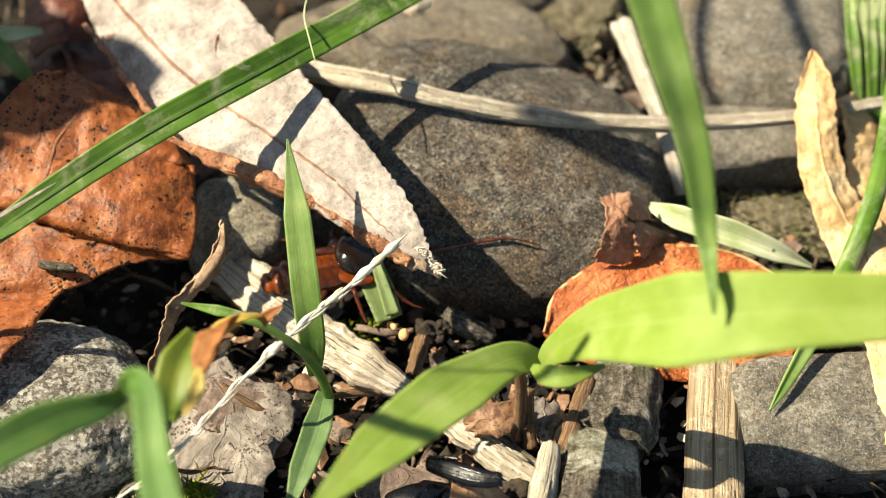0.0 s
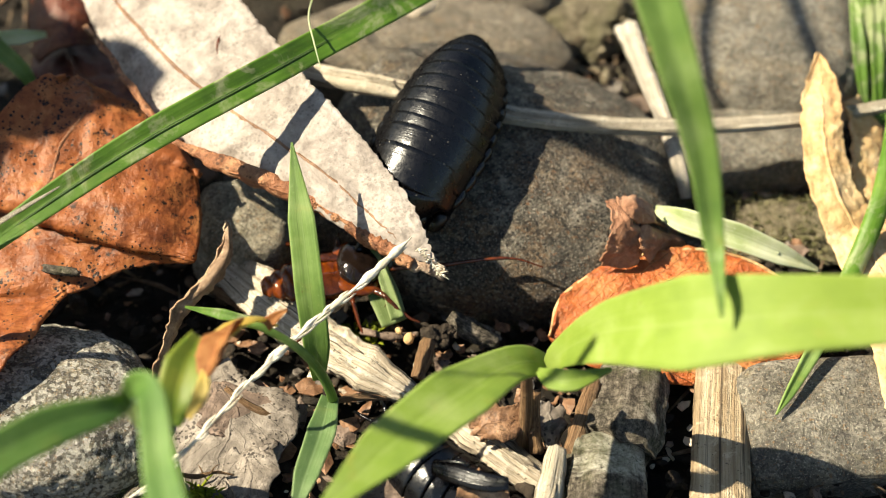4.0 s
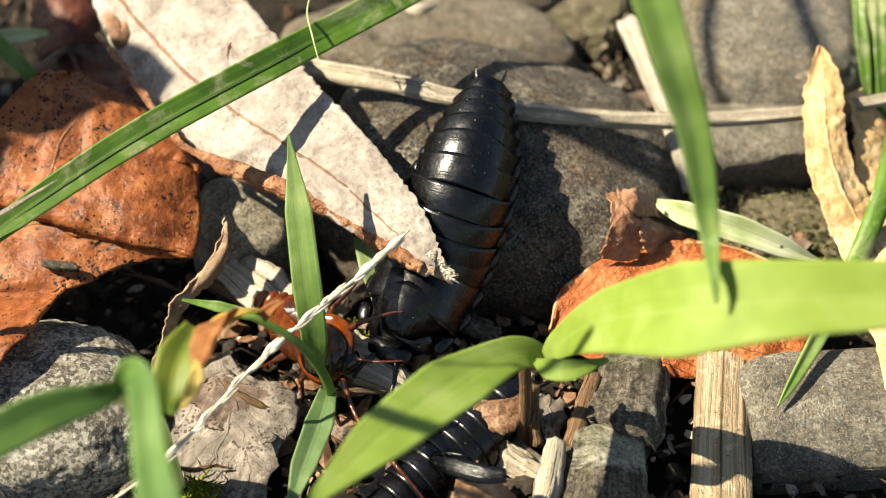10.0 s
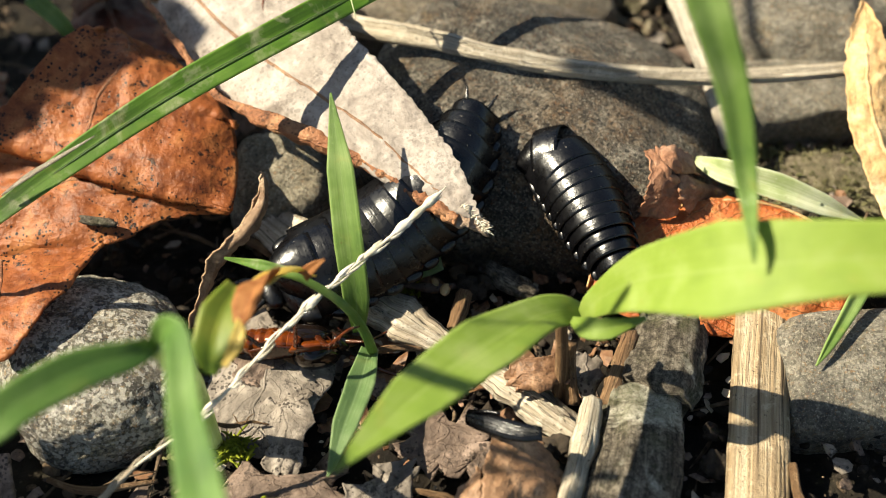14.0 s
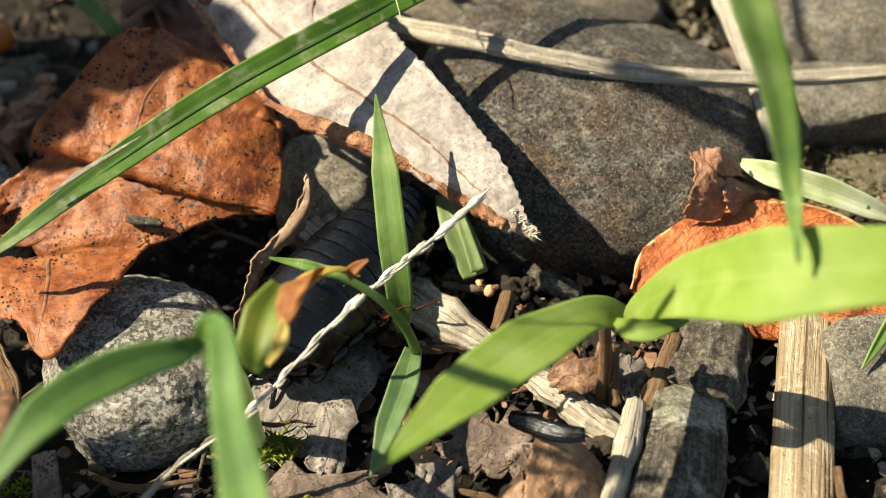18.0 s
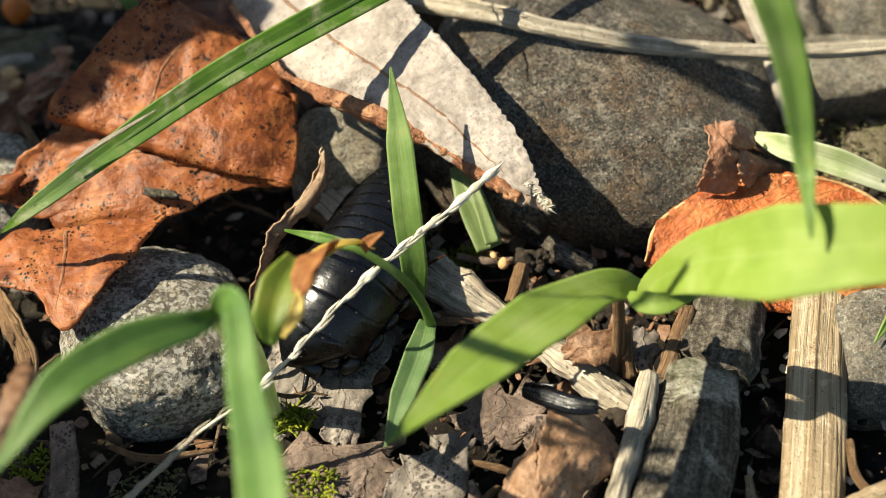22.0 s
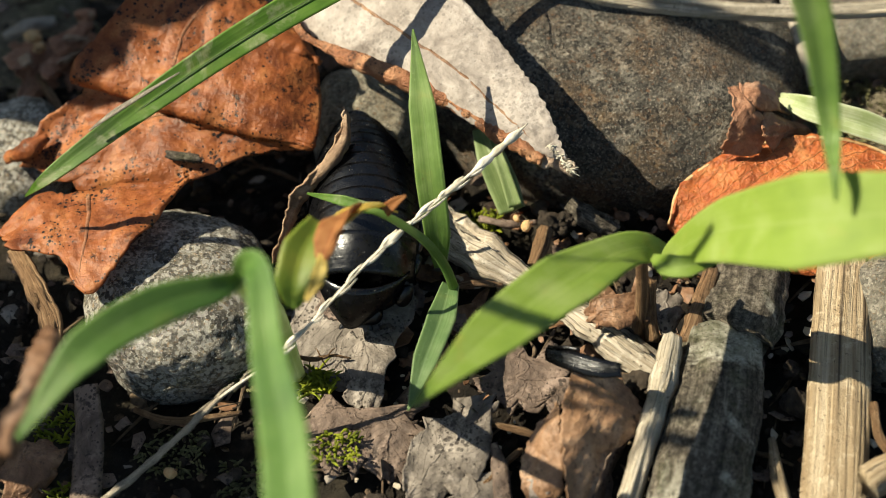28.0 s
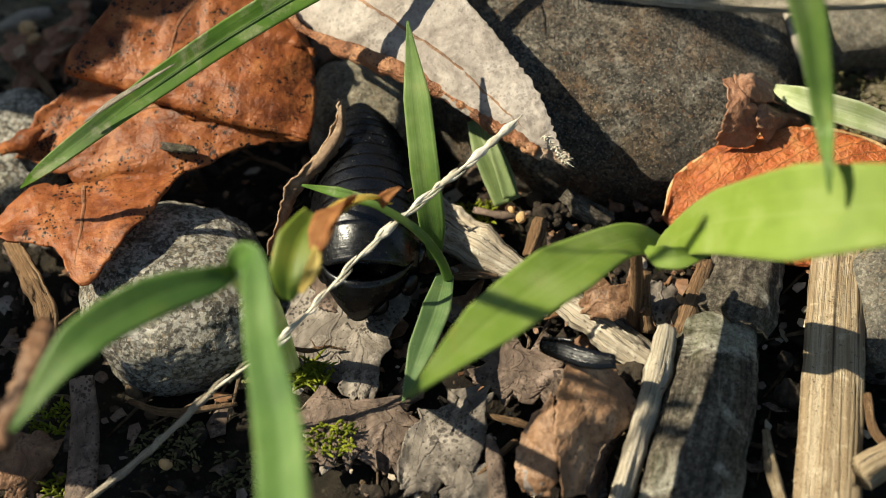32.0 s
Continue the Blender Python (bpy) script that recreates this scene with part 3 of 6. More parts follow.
def sheet(left, right, n=40, across=24, camber=0.0, curl=(0.0, 0.0), ripple=0.5, ragged=0.4, thick=0.2, seed=1, grain=0.25, tear=0.55, round_ends=0.0, jag=0.0):
    """A dry leaf between two edge curves: domed, curled at its edges, rippled and torn."""
    a, b = crv(left, n), crv(right, n)
    s = np.linspace(0, 1, across)
    rag = bumps(np.stack([np.linspace(0, n * 0.9, n), np.full(n, seed * 5.0), np.zeros(n)], -1), tear, seed, 4) * ragged
    rag2 = bumps(np.stack([np.linspace(0, n * 0.9, n), np.full(n, seed * 9.0), np.ones(n)], -1), tear, seed + 3, 4) * ragged
    if tear < 0.3:
        fine = np.stack([np.linspace(0, n * 0.9, n), np.full(n, seed * 2.0), np.zeros(n)], -1)
        rag, rag2 = rag + bumps(fine, 0.9, seed + 5, 2) * ragged * 0.3, rag2 + bumps(fine, 0.9, seed + 8, 2) * ragged * 0.3
    span = unit(b - a)
    if round_ends:
        pinch = (round_ends * np.abs(np.linspace(-1, 1, n)) ** 8 * 0.5)[:, None]
        a, b = a + (b - a) * pinch, b - (b - a) * pinch
    if jag:
        rnd = np.random.default_rng(seed)
        knots = np.sort(np.r_[0, rnd.uniform(0.05, 0.95, 9), 1])
        along = np.linspace(0, 1, n)
        rag = np.interp(along, knots, rnd.uniform(-1, 1, 11)) * jag + rag * 0.25
        rag2 = np.interp(along, knots[::-1] * -1 + 1, rnd.uniform(-1, 1, 11)) * jag + rag2 * 0.25
    a, b = a + span * rag[:, None], b + span * rag2[:, None]
    p = a[:, None] * (1 - s)[None, :, None] + b[:, None] * s[None, :, None]
    if jag:
        ends = np.interp(s[None], np.linspace(0, 1, 8), rnd.uniform(-1, 1, 8)) * 1.3 * jag, np.interp(s[None], np.linspace(0, 1, 8), rnd.uniform(-1, 1, 8)) * 1.3 * jag
        axis = unit((a[-1] + b[-1] - a[0] - b[0])[None])[0]
        shift = ends[0] * (1 - along)[:, None] ** 4 + ends[1] * along[:, None] ** 4
        p = p + axis * shift[..., None]
    nrm = unit(np.cross(np.gradient(p, axis=0), np.gradient(p, axis=1)))
    nrm *= np.sign(nrm[..., 2:3] + 1e-9)
    width = np.linalg.norm(b - a, axis=-1)[:, None]
    dome = camber * width * (1 - (2 * s - 1) ** 2)[None]
    rim = curl[0] * np.clip(1 - s / 0.25, 0, 1)[None] ** 2 + curl[1] * np.clip((s - 0.75) / 0.25, 0, 1)[None] ** 2
    p = p + nrm * (dome + rim + ripple * bumps(p, grain, seed, 4))[..., None]
    SURFACE[0] = p, nrm
    return slab(p, thick)


def tube(points, radii, sides=14, n=30, flat=1.0, normal=VIEW, groove=0.12, seed=1, knots=0.0, cap=True):
    """A stem or stick with grooved skin; flat under 1 presses it along the normal."""
    c = crv(points, n)
    r = ease(radii, n)
    tan = unit(np.gradient(c, axis=0))
    side = unit(np.cross(tan, np.tile(np.asarray(normal, float), (n, 1))))
    up = unit(np.cross(side, tan))
    ang = np.linspace(0, 2 * math.pi, sides, endpoint=False)
    skin = np.array([noise.noise(Vector((math.cos(k) * 2.3, math.sin(k) * 2.3, seed * 4.7))) for k in ang])
    along = bumps(c, 0.35, seed)
    p = np.empty((n, sides, 3))
    for j, k in enumerate(ang):
        rr = r * (1 + groove * 1.6 * skin[j] + knots * along + groove * 0.35 * np.array([noise.noise(Vector((j * 3.1, i * 7.0 / n, seed))) for i in range(n)]))
        p[:, j] = c + side * (rr * math.cos(k))[:, None] + up * (rr * flat * math.sin(k))[:, None]
    if cap:
        for j in range(sides):
            p[0, j] -= tan[0] * r[0] * 0.9 * abs(noise.noise(Vector((j * 1.7, seed, 2))))
            p[-1, j] += tan[-1] * r[-1] * 0.9 * abs(noise.noise(Vector((j * 1.7, seed, 5))))
    v = p.reshape(-1, 3)
    faces = []
    for i in range(n - 1):
        for j in range(sides):
            k = (j + 1) % sides
            faces.append((i * sides + j, i * sides + k, (i + 1) * sides + k, (i + 1) * sides + j))
    faces += [tuple(range(sides))[::-1], tuple(range((n - 1) * sides, n * sides))]
    uv = np.array([(j / sides, i / n * 1.0) for i in range(n) for j in range(sides)])
    return v, faces, uv


BALLS = {}


def ball(level):
    if level not in BALLS:
        bm = bmesh.new()
        bmesh.ops.create_icosphere(bm, subdivisions=level, radius=1)
        BALLS[level] = np.array([v.co[:] for v in bm.verts]), [tuple(v.index for v in f.verts) for f in bm.faces]
        bm.free()
    return BALLS[level]


def pebble(at, size, turn=(0, 0, 0), seed=1, level=5, lump=0.14, square=2.0, pits=0.012):
    """A worn stone: a rounded block with broad hollows and fine pits."""
    v, f = ball(level)
    q = np.sign(v) * np.abs(v) ** (2.0 / square)
    q /= (np.abs(q) ** square).sum(1, keepdims=True) ** (1 / square) + 1e-9
    q = q * (1 + lump * bumps(v, 0.9, seed, 2) + lump * 0.16 * bumps(v, 2.6, seed + 2, 3) + pits * bumps(v, 16, seed, 2))[:, None]
    q = q * np.array(size)
    m = np.array(Euler([radians(a) for a in turn]).to_matrix())
    return q @ m.T + np.array(at), f, None


def stone(name, at, size, material, label, turn=(0, 0, 0), seed=1, level=5, lump=0.14, square=2.3):
    return single(name, pebble(at, size, turn, seed, level, lump, square), material, label, "stone")


# ---- ground ----
def ground():
    s = np.linspace(-1, 1, 190)
    q = np.sign(s) * (np.abs(s) * 70 + np.abs(s) ** 7 * 9000)
    x, y = np.meshgrid(q, q - 2)
    p = np.stack([x, y, np.zeros_like(x)], -1)
    near = np.exp(-(x**2 + y**2) / 200.0**2)
    p[..., 2] = (bumps(p, 0.07, 3, 4) * 2.2 + bumps(p, 0.5, 5, 2) * 0.6) * near - 1.0
    r, c = x.shape
    i = np.arange(r * c).reshape(r, c)
    f = np.stack([i[:-1, :-1], i[:-1, 1:], i[1:, 1:], i[1:, :-1]], -1).reshape(-1, 4)
    ob = part("ground", (p.reshape(-1, 3), f.tolist(), None), SOIL, None, "dark damp soil with leaf mould")
    tagged(ob, "dark damp soil with leaf mould under the litter", "ground", "", "structure")


ground()

# ---- stones ----
stone("large_stone", (5.1, 7.1, 2.0), (19.0, 16.5, 11.0), ROCK_GREY, "large rounded dark grey river stone with rusty patches", (0, 6, -14), 4, 6, 0.10, 2.4)
stone("flat_stone", (-2.9, 27.6, 2.0), (16.5, 7.0, 5.5), ROCK_TAN, "long tan grey stone behind the large stone", (0, 4, 4), 9, 5, 0.1, 2.8)
stone("stone", (36.6, 28.0, 3.0), (11.0, 12.5, 8.0), ROCK_PALE, "broad pale grey stone with smooth top", (6, 0, -6), 12, 6, 0.1, 2.8)
stone("stone", (31.9, 12.6, 1.0), (9.5, 5.0, 5.5), ROCK_PALE, "low grey stone below the dry stalk", (8, 0, 4), 15, 5, 0.12, 2.6)
stone("slab_stone", (38.5, -22.1, 0.0), (11.5, 6.8, 4.3), ROCK_SLAB, "flat grey slab stone with worn corners", (3, 0, 4), 21, 6, 0.06, 4.5)
stone("pebble", (-36.8, -22.9, 2.6), (9.1, 9.6, 6.1), ROCK_SPECK, "speckled grey granite pebble half under a leaf", (6, 8, 20), 33, 6, 0.13, 2.5)
stone("stone", (-21.1, -0.1, 2.0), (5.5, 5.5, 6.0), ROCK_LIT, "small grey stone coloured as sunlit under the bleached leaf", (0, 10, 10), 37, 5, 0.12, 2.5)
stone("stone", (-57.3, -4.1, 2.0), (6.0, 6.5, 5.0), ROCK_SPECK, "small pale speckled stone beside the rust leaf", (0, 0, 30), 41, 5, 0.12, 2.3)
stone("stone", (5.1, 37.3, 2.0), (8.0, 5.0, 4.0), ROCK_TAN, "brown stone behind the flat stone", (0, 0, 5), 45, 5, 0.14, 2.4)


# ---- dry leaves ----
MOVERS = {}


def leaves():
    pale = MOVERS["leaf"] = thing("bleached_leaf", (-10.1, -3.8, 14.0), "bleached curled leaf lying across the large stone", "leaf")
    part("blade", sheet([(-40.6, 27.7, 16.5), (-36.5, 17.1, 15.5), (-29.8, 6.8, 14.6), (-25.1, 1.5, 14.4), (-15.4, -5.1, 15.0), (-7.1, -11.1, 14.5), (-1.7, -13.5, 14.0)],
        [(-26.9, 24.1, 20.3), (-21.0, 16.6, 20.2), (-16.6, 10.2, 19.9), (-13.6, 5.9, 19.4), (-7.8, -1.6, 18.4), (-3.0, -8.4, 16.5), (-0.9, -13.6, 14.5)], 120, 50, 0.04, (-0.5, 0.0), 0.3, 0.3, 0.22, 3, 0.2, 0.9), LEAF_PALE, pale)
    part("midrib", vein([(0.18, 0.02), (0.34, 0.3), (0.42, 0.5), (0.42, 0.7), (0.36, 0.85), (0.3, 0.93)], [0.26, 0.22, 0.2, 0.17, 0.14, 0.08], 0.02, 2, 60), LEAF_BROWN, pale, "brown midrib")
    part("slit", vein([(0.62, 0.30), (0.68, 0.27), (0.74, 0.255)], [0.05, 0.22, 0.05], 0.06, 2, 16), LEAF_DARK, pale, "dark slit torn in the leaf")
    for k, (a, f) in enumerate(((0.25, 0.3), (0.42, 0.5), (0.58, 0.42), (0.7, 0.42))):
        part("side_vein", vein([(f - 0.02, a), (f + 0.25, a + 0.03), (0.95, a + 0.12)], [0.1, 0.08, 0.04], 0.02, k), LEAF_PALE, pale)
        part("side_vein", vein([(f - 0.02, a), (f - 0.15, a + 0.05), (0.05, a + 0.10)], [0.1, 0.08, 0.04], 0.02, k), LEAF_PALE, pale)
    part("rolled_edge", sheet([(-37.0, 16.2, 17.0), (-29.8, 5.2, 15.6), (-26.5, 1.4, 14.9), (-21.6, -2.1, 14.3), (-16.3, -4.9, 14.0), (-10.6, -8.2, 14.0), (-7.8, -10.9, 14.0), (-5.6, -12.4, 14.0), (-3.3, -13.7, 13.5)],
        [(-36.9, 16.0, 17.2), (-29.5, 5.1, 16.0), (-26.1, 1.1, 15.4), (-20.9, -1.9, 16.0), (-15.7, -4.2, 15.6), (-10.1, -7.3, 15.2), (-7.3, -10.2, 15.0), (-5.1, -11.8, 14.9), (-3.0, -13.2, 14.2)], 90, 14, 0.3, (-0.3, -0.3), 0.3, 0.25, 0.25, 5, 0.5), LEAF_ROLL, pale, "brown rolled leaf edge")
    part("edge_rib", vein([(0.6, 0.05), (0.55, 0.4), (0.6, 0.7), (0.5, 0.95)], [0.08, 0.1, 0.22, 0.1], 0.1, 3, 50), LEAF_ROLL, pale)
    part("torn_flap", sheet([(-5.8, -10.0, 15.0), (-3.4, -11.7, 14.8), (-1.3, -13.2, 14.3), (-0.2, -13.8, 13.8)],
        [(-6.3, -10.5, 14.2), (-4.6, -12.6, 13.6), (-2.2, -14.0, 13.2), (-0.5, -14.3, 13.2)], 40, 16, 0.1, (0.2, -0.2), 0.3, 0.3, 0.18, 61, 0.5, 0.9, 0.0, 0.35), LEAF_FLAP, pale, "brown frayed flap at the tip")
    rnd = random.Random(3)
    for k in range(80):
        f = rnd.random()
        a = np.array((-2.5, -12.3, 14.9)) * (1 - f) + np.array((-0.2, -14.6, 13.6)) * f
        d = np.array([rnd.uniform(-0.2, 0.8), rnd.uniform(-0.5, 0.5), rnd.uniform(-0.3, 0.5)])
        part("fibre", tube([a - d * 0.4, a + d * 0.5, a + d + [0, 0, -0.15]], [0.07, 0.05, 0.02], 5, 5, 1, VIEW, 0.1, k), STEM_WHITE if k % 3 else STRAW, pale)

    rust = thing("rust_leaf", (-37.8, -6.3, 6.0), "rust brown dry leaf with black specks over stones", "leaf")
    part("lobe", sheet([(-54.2, -19.0, 8.4), (-50.9, -15.6, 8.9), (-46.0, -14.3, 9.4), (-40.9, -14.0, 9.8), (-36.5, -12.8, 9.8)],
        [(-52.3, -21.8, 9.9), (-46.6, -23.3, 10.7), (-43.2, -27.1, 10.5), (-39.4, -21.4, 11.6), (-36.4, -14.0, 10.4)], 60, 34, 0.05, (0.3, -0.3), 0.45, 0.4, 0.24, 6, 0.16, 0.5, 0.0, 0.35), LEAF_RUST, rust)
    part("lobe_rib", vein([(0.05, 0.5), (0.5, 0.5), (0.9, 0.42)], [0.25, 0.2, 0.1], 0.05, 3, 20), LEAF_ROLL, rust)
    part("blade", sheet([(-54.2, -9.1, 7.0), (-52.0, -5.0, 8.5), (-50.4, -3.6, 9.5), (-48.7, -2.2, 10.5), (-49.2, -2.3, 13.0), (-47.3, -0.1, 14.2), (-45.4, 2.0, 15.3), (-41.9, 7.2, 16.4), (-39.7, 8.6, 16.0), (-38.2, 9.6, 15.8)],
        [(-47.1, -12.6, 7.0), (-37.1, -12.5, 9.0), (-30.0, -9.2, 9.5), (-25.1, -9.4, 9.9), (-24.2, -9.4, 10.0), (-24.2, -8.2, 10.3), (-24.6, -0.7, 12.2), (-24.6, 0.3, 12.5), (-29.7, 7.2, 12.5), (-37.7, 10.0, 15.4)], 90, 60, 0.05, (1.3, -0.5), 0.6, 0.5, 0.24, 5, 0.14, 0.5, 0.0, 0.5), LEAF_RUST, rust)
    part("midrib", vein([(0.30, 0.98), (0.36, 0.6), (0.40, 0.3), (0.45, 0.02)], [0.12, 0.2, 0.24, 0.26], 0.05, 3, 40), LEAF_ROLL, rust)
    part("curled_tip", tube([(-56.1, -8.4, 7.2), (-53.4, -9.0, 9.0), (-51.5, -7.7, 9.6)], [0.5, 0.9, 0.5], 14, 20, 0.7, VIEW, 0.3, 8, 0.4), LEAF_RUST, rust)
    part("crust", pebble((-37.2, -10.9, 10.4), (1.6, 0.6, 0.4), (0, 0, -6), 5, 3, 0.5, 2.0), BARK, rust, "dark crust on the leaf")

    tan = thing("tan_leaf", (40.0, -11.6, 3.5), "tan dry leaf with a pointed tip standing up", "leaf")
    part("blade", sheet([(38.8, 16.7, 12.5), (36.6, 10.3, 11.5), (36.1, 2.7, 9.4), (37.3, -2.5, 7.5), (38.5, -5.9, 5.8), (40.6, -16.6, 4.6), (41.0, -26.9, 3.5)],
        [(39.3, 16.7, 12.5), (40.6, 11.5, 12.0), (40.3, 7.1, 10.6), (41.2, 1.9, 8.6), (44.3, -2.3, 6.4), (48.3, -12.9, 5.2), (46.1, -26.2, 3.5)], 80, 30, 0.16, (0.5, 0.3), 0.4, 0.3, 0.22, 8, 0.2, 0.6), LEAF_TAN, tan)
    part("midrib", vein([(0.5, 0.02), (0.5, 0.4), (0.48, 0.9)], [0.15, 0.25, 0.2], 0.05, 4, 40), LEAF_TAN, tan)
    part("curled_side", sheet([(41.1, 11.6, 10.6), (41.4, 7.7, 9.2), (41.4, 2.6, 7.8), (43.7, -3.3, 5.8)],
        [(44.1, 16.9, 5.8), (46.2, 11.5, 5.2), (46.7, 5.0, 5.2), (47.4, -2.8, 5.2)], 34, 16, 0.15, (0.3, 0.6), 0.5, 0.4, 0.2, 9), LEAF_TAN, tan)

    boat = thing("orange_leaf", (23.4, -12.5, 1.0), "orange dry leaf cupped like a boat under grass", "leaf")
    part("blade", sheet([(9.9, -13.6, 3.5), (11.2, -9.9, 4.9), (15.5, -7.0, 6.0), (21.2, -5.3, 6.4), (27.0, -5.0, 6.0), (31.9, -7.1, 5.5), (37.0, -12.1, 4.1)],
        [(10.2, -14.1, 2.9), (14.7, -16.7, 2.0), (20.1, -18.1, 1.9), (25.5, -18.4, 1.9), (30.0, -17.7, 2.0), (34.1, -15.7, 2.3), (37.3, -13.5, 3.1)], 64, 36, 0.10, (0.5, 0.2), 0.45, 0.25, 0.3, 11), LEAF_ORANGE, boat)
    part("midrib", vein([(0.62, 0.03), (0.55, 0.5), (0.55, 0.97)], [0.15, 0.18, 0.1], 0.02, 6, 40), LEAF_ORANGE, boat)
    for k in range(9):
        part("side_vein", vein([(0.56, 0.08 + 0.1 * k), (0.3, 0.10 + 0.1 * k), (0.04, 0.15 + 0.1 * k)], [0.08, 0.07, 0.03], 0.0, k, 16), LEAF_ORANGE, boat)
    part("rim", tube([(9.9, -13.7, 3.7), (11.2, -10.3, 5.4), (15.5, -7.4, 6.5), (21.2, -5.6, 6.8), (26.9, -5.4, 6.5), (31.8, -7.4, 5.9), (37.0, -12.2, 4.2)], [0.15, 0.2, 0.2, 0.2, 0.2, 0.2, 0.15], 8, 60, 1, VIEW, 0.3, 6, 0.4), LEAF_TAN, boat, "pale dry rim")

    fold = thing("brown_leaf", (1.3, -36.7, 2.0), "dull brown folded leaf with a dark hollow", "leaf")
    part("blade", sheet([(1.3, -31.5, 7.0), (0.2, -35.5, 7.6), (-0.2, -38.7, 8.0), (0.0, -41.7, 6.6), (0.5, -44.9, 4.0)],
        [(2.7, -30.7, 6.0), (5.4, -33.2, 4.8), (7.3, -36.4, 3.8), (4.2, -39.3, 4.0), (2.4, -43.6, 3.0)], 60, 34, 0.09, (0.2, 0.5), 0.45, 0.4, 0.2, 14, 0.2, 0.3), LEAF_FOLD, fold)
    part("midrib", vein([(0.4, 0.04), (0.3, 0.4), (0.2, 0.62), (0.3, 0.95)], [0.1, 0.13, 0.13, 0.08], 0.02, 3, 30), LEAF_FOLD, fold)
    for k in range(4):
        part("side_vein", vein([(0.3, 0.12 + 0.15 * k), (0.6, 0.16 + 0.15 * k), (0.95, 0.25 + 0.13 * k)], [0.07, 0.06, 0.03], 0.01, k, 14), LEAF_FOLD, fold)
    part("under_fold", sheet([(-0.1, -36.7, 7.4), (-2.0, -38.3, 5.6), (-3.0, -39.8, 4.6), (-3.2, -42.5, 3.4), (-1.8, -43.6, 2.4)], [(0.0, -37.2, 7.6), (-0.1, -39.4, 7.2), (0.1, -41.5, 6.2), (0.2, -43.3, 4.6), (-0.5, -44.1, 3.0)], 34, 18, 0.08, (0.4, 0), 0.35, 0.4, 0.2, 15), LEAF_FOLD, fold, "reddish underside with a pale torn end")
    part("torn_end", sheet([(-2.8, -41.5, 4.0), (-3.0, -43.0, 3.4), (-1.8, -43.8, 2.6)], [(-1.3, -41.6, 5.0), (-1.0, -43.2, 4.4), (-1.1, -43.9, 3.0)], 16, 10, 0.1, (0.2, 0), 0.3, 0.3, 0.2, 17), LEAF_PALE, fold, "pale torn end")
    part("side_fold", sheet([(7.2, -36.3, 3.4), (4.3, -39.2, 3.6), (2.5, -43.5, 2.6)], [(6.3, -35.9, 1.5), (4.6, -39.1, 1.2), (3.3, -44.1, 1.0)], 24, 14, 0.1, (0, 0), 0.3, 0.2, 0.2, 16), LEAF_ROT, fold)

    strip = thing("withered_leaf", (-27.4, -16.8, 3.0), "twisted withered brown leaf strip standing on end", "leaf")
    part("blade", sheet([(-21.3, -7.1, 13.0), (-21.7, -9.7, 12.5), (-23.5, -13.1, 11.5), (-25.8, -14.7, 10.5), (-27.0, -16.8, 8.0), (-28.3, -18.8, 4.0)],
        [(-21.0, -7.1, 13.0), (-20.6, -10.0, 12.0), (-21.8, -12.9, 10.5), (-23.6, -14.1, 9.5), (-25.6, -15.7, 7.5), (-27.0, -18.8, 4.0)], 44, 14, 0.25, (0.5, -0.5), 0.5, 0.3, 0.2, 18), LEAF_DRY, strip)
    part("fold", tube([(-21.1, -7.5, 13.2), (-21.0, -10.7, 12.8), (-22.5, -13.2, 11.8), (-24.5, -14.6, 10.4), (-26.2, -16.4, 8.0)], [0.12, 0.4, 0.5, 0.45, 0.3], 12, 30, 0.6, VIEW, 0.3, 5, 0.3), LEAF_DRY, strip)

    curl = thing("brown_curl", (-42.9, 26.6, 6.0), "brown curled leaf rolled up behind the grass", "leaf")
    # roll coloured darker than its tail, for the shade in that corner
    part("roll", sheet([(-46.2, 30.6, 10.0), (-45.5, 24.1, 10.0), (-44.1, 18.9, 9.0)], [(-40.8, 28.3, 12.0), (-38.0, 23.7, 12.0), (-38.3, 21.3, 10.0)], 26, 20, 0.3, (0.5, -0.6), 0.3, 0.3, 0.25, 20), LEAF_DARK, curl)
    part("tail", tube([(-33.5, 24.4, 15.0), (-33.1, 18.0, 15.5), (-34.0, 15.4, 15.5), (-35.4, 19.4, 15.0), (-37.4, 24.1, 14.0)], [0.7, 0.8, 0.9, 0.7, 0.5], 12, 30, 0.7, VIEW, 0.3, 3, 0.4), LEAF_BROWN, curl)
    dark = thing("dark_leaf", (-40.7, 22.3, 4.0), "red brown leaf coloured dark for the shade under grass", "leaf")
    # shade under the grass is part of this blade's dark colour
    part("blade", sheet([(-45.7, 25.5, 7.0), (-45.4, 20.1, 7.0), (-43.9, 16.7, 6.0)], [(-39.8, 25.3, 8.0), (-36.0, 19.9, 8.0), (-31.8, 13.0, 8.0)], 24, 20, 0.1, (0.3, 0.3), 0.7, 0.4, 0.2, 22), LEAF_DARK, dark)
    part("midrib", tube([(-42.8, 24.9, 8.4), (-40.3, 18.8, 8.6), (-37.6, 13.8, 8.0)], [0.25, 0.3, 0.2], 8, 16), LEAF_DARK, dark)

    bract = thing("seed_husk", (18.2, -6.0, 8.2), "papery brown two lobed seed husk on the stone edge", "husk")
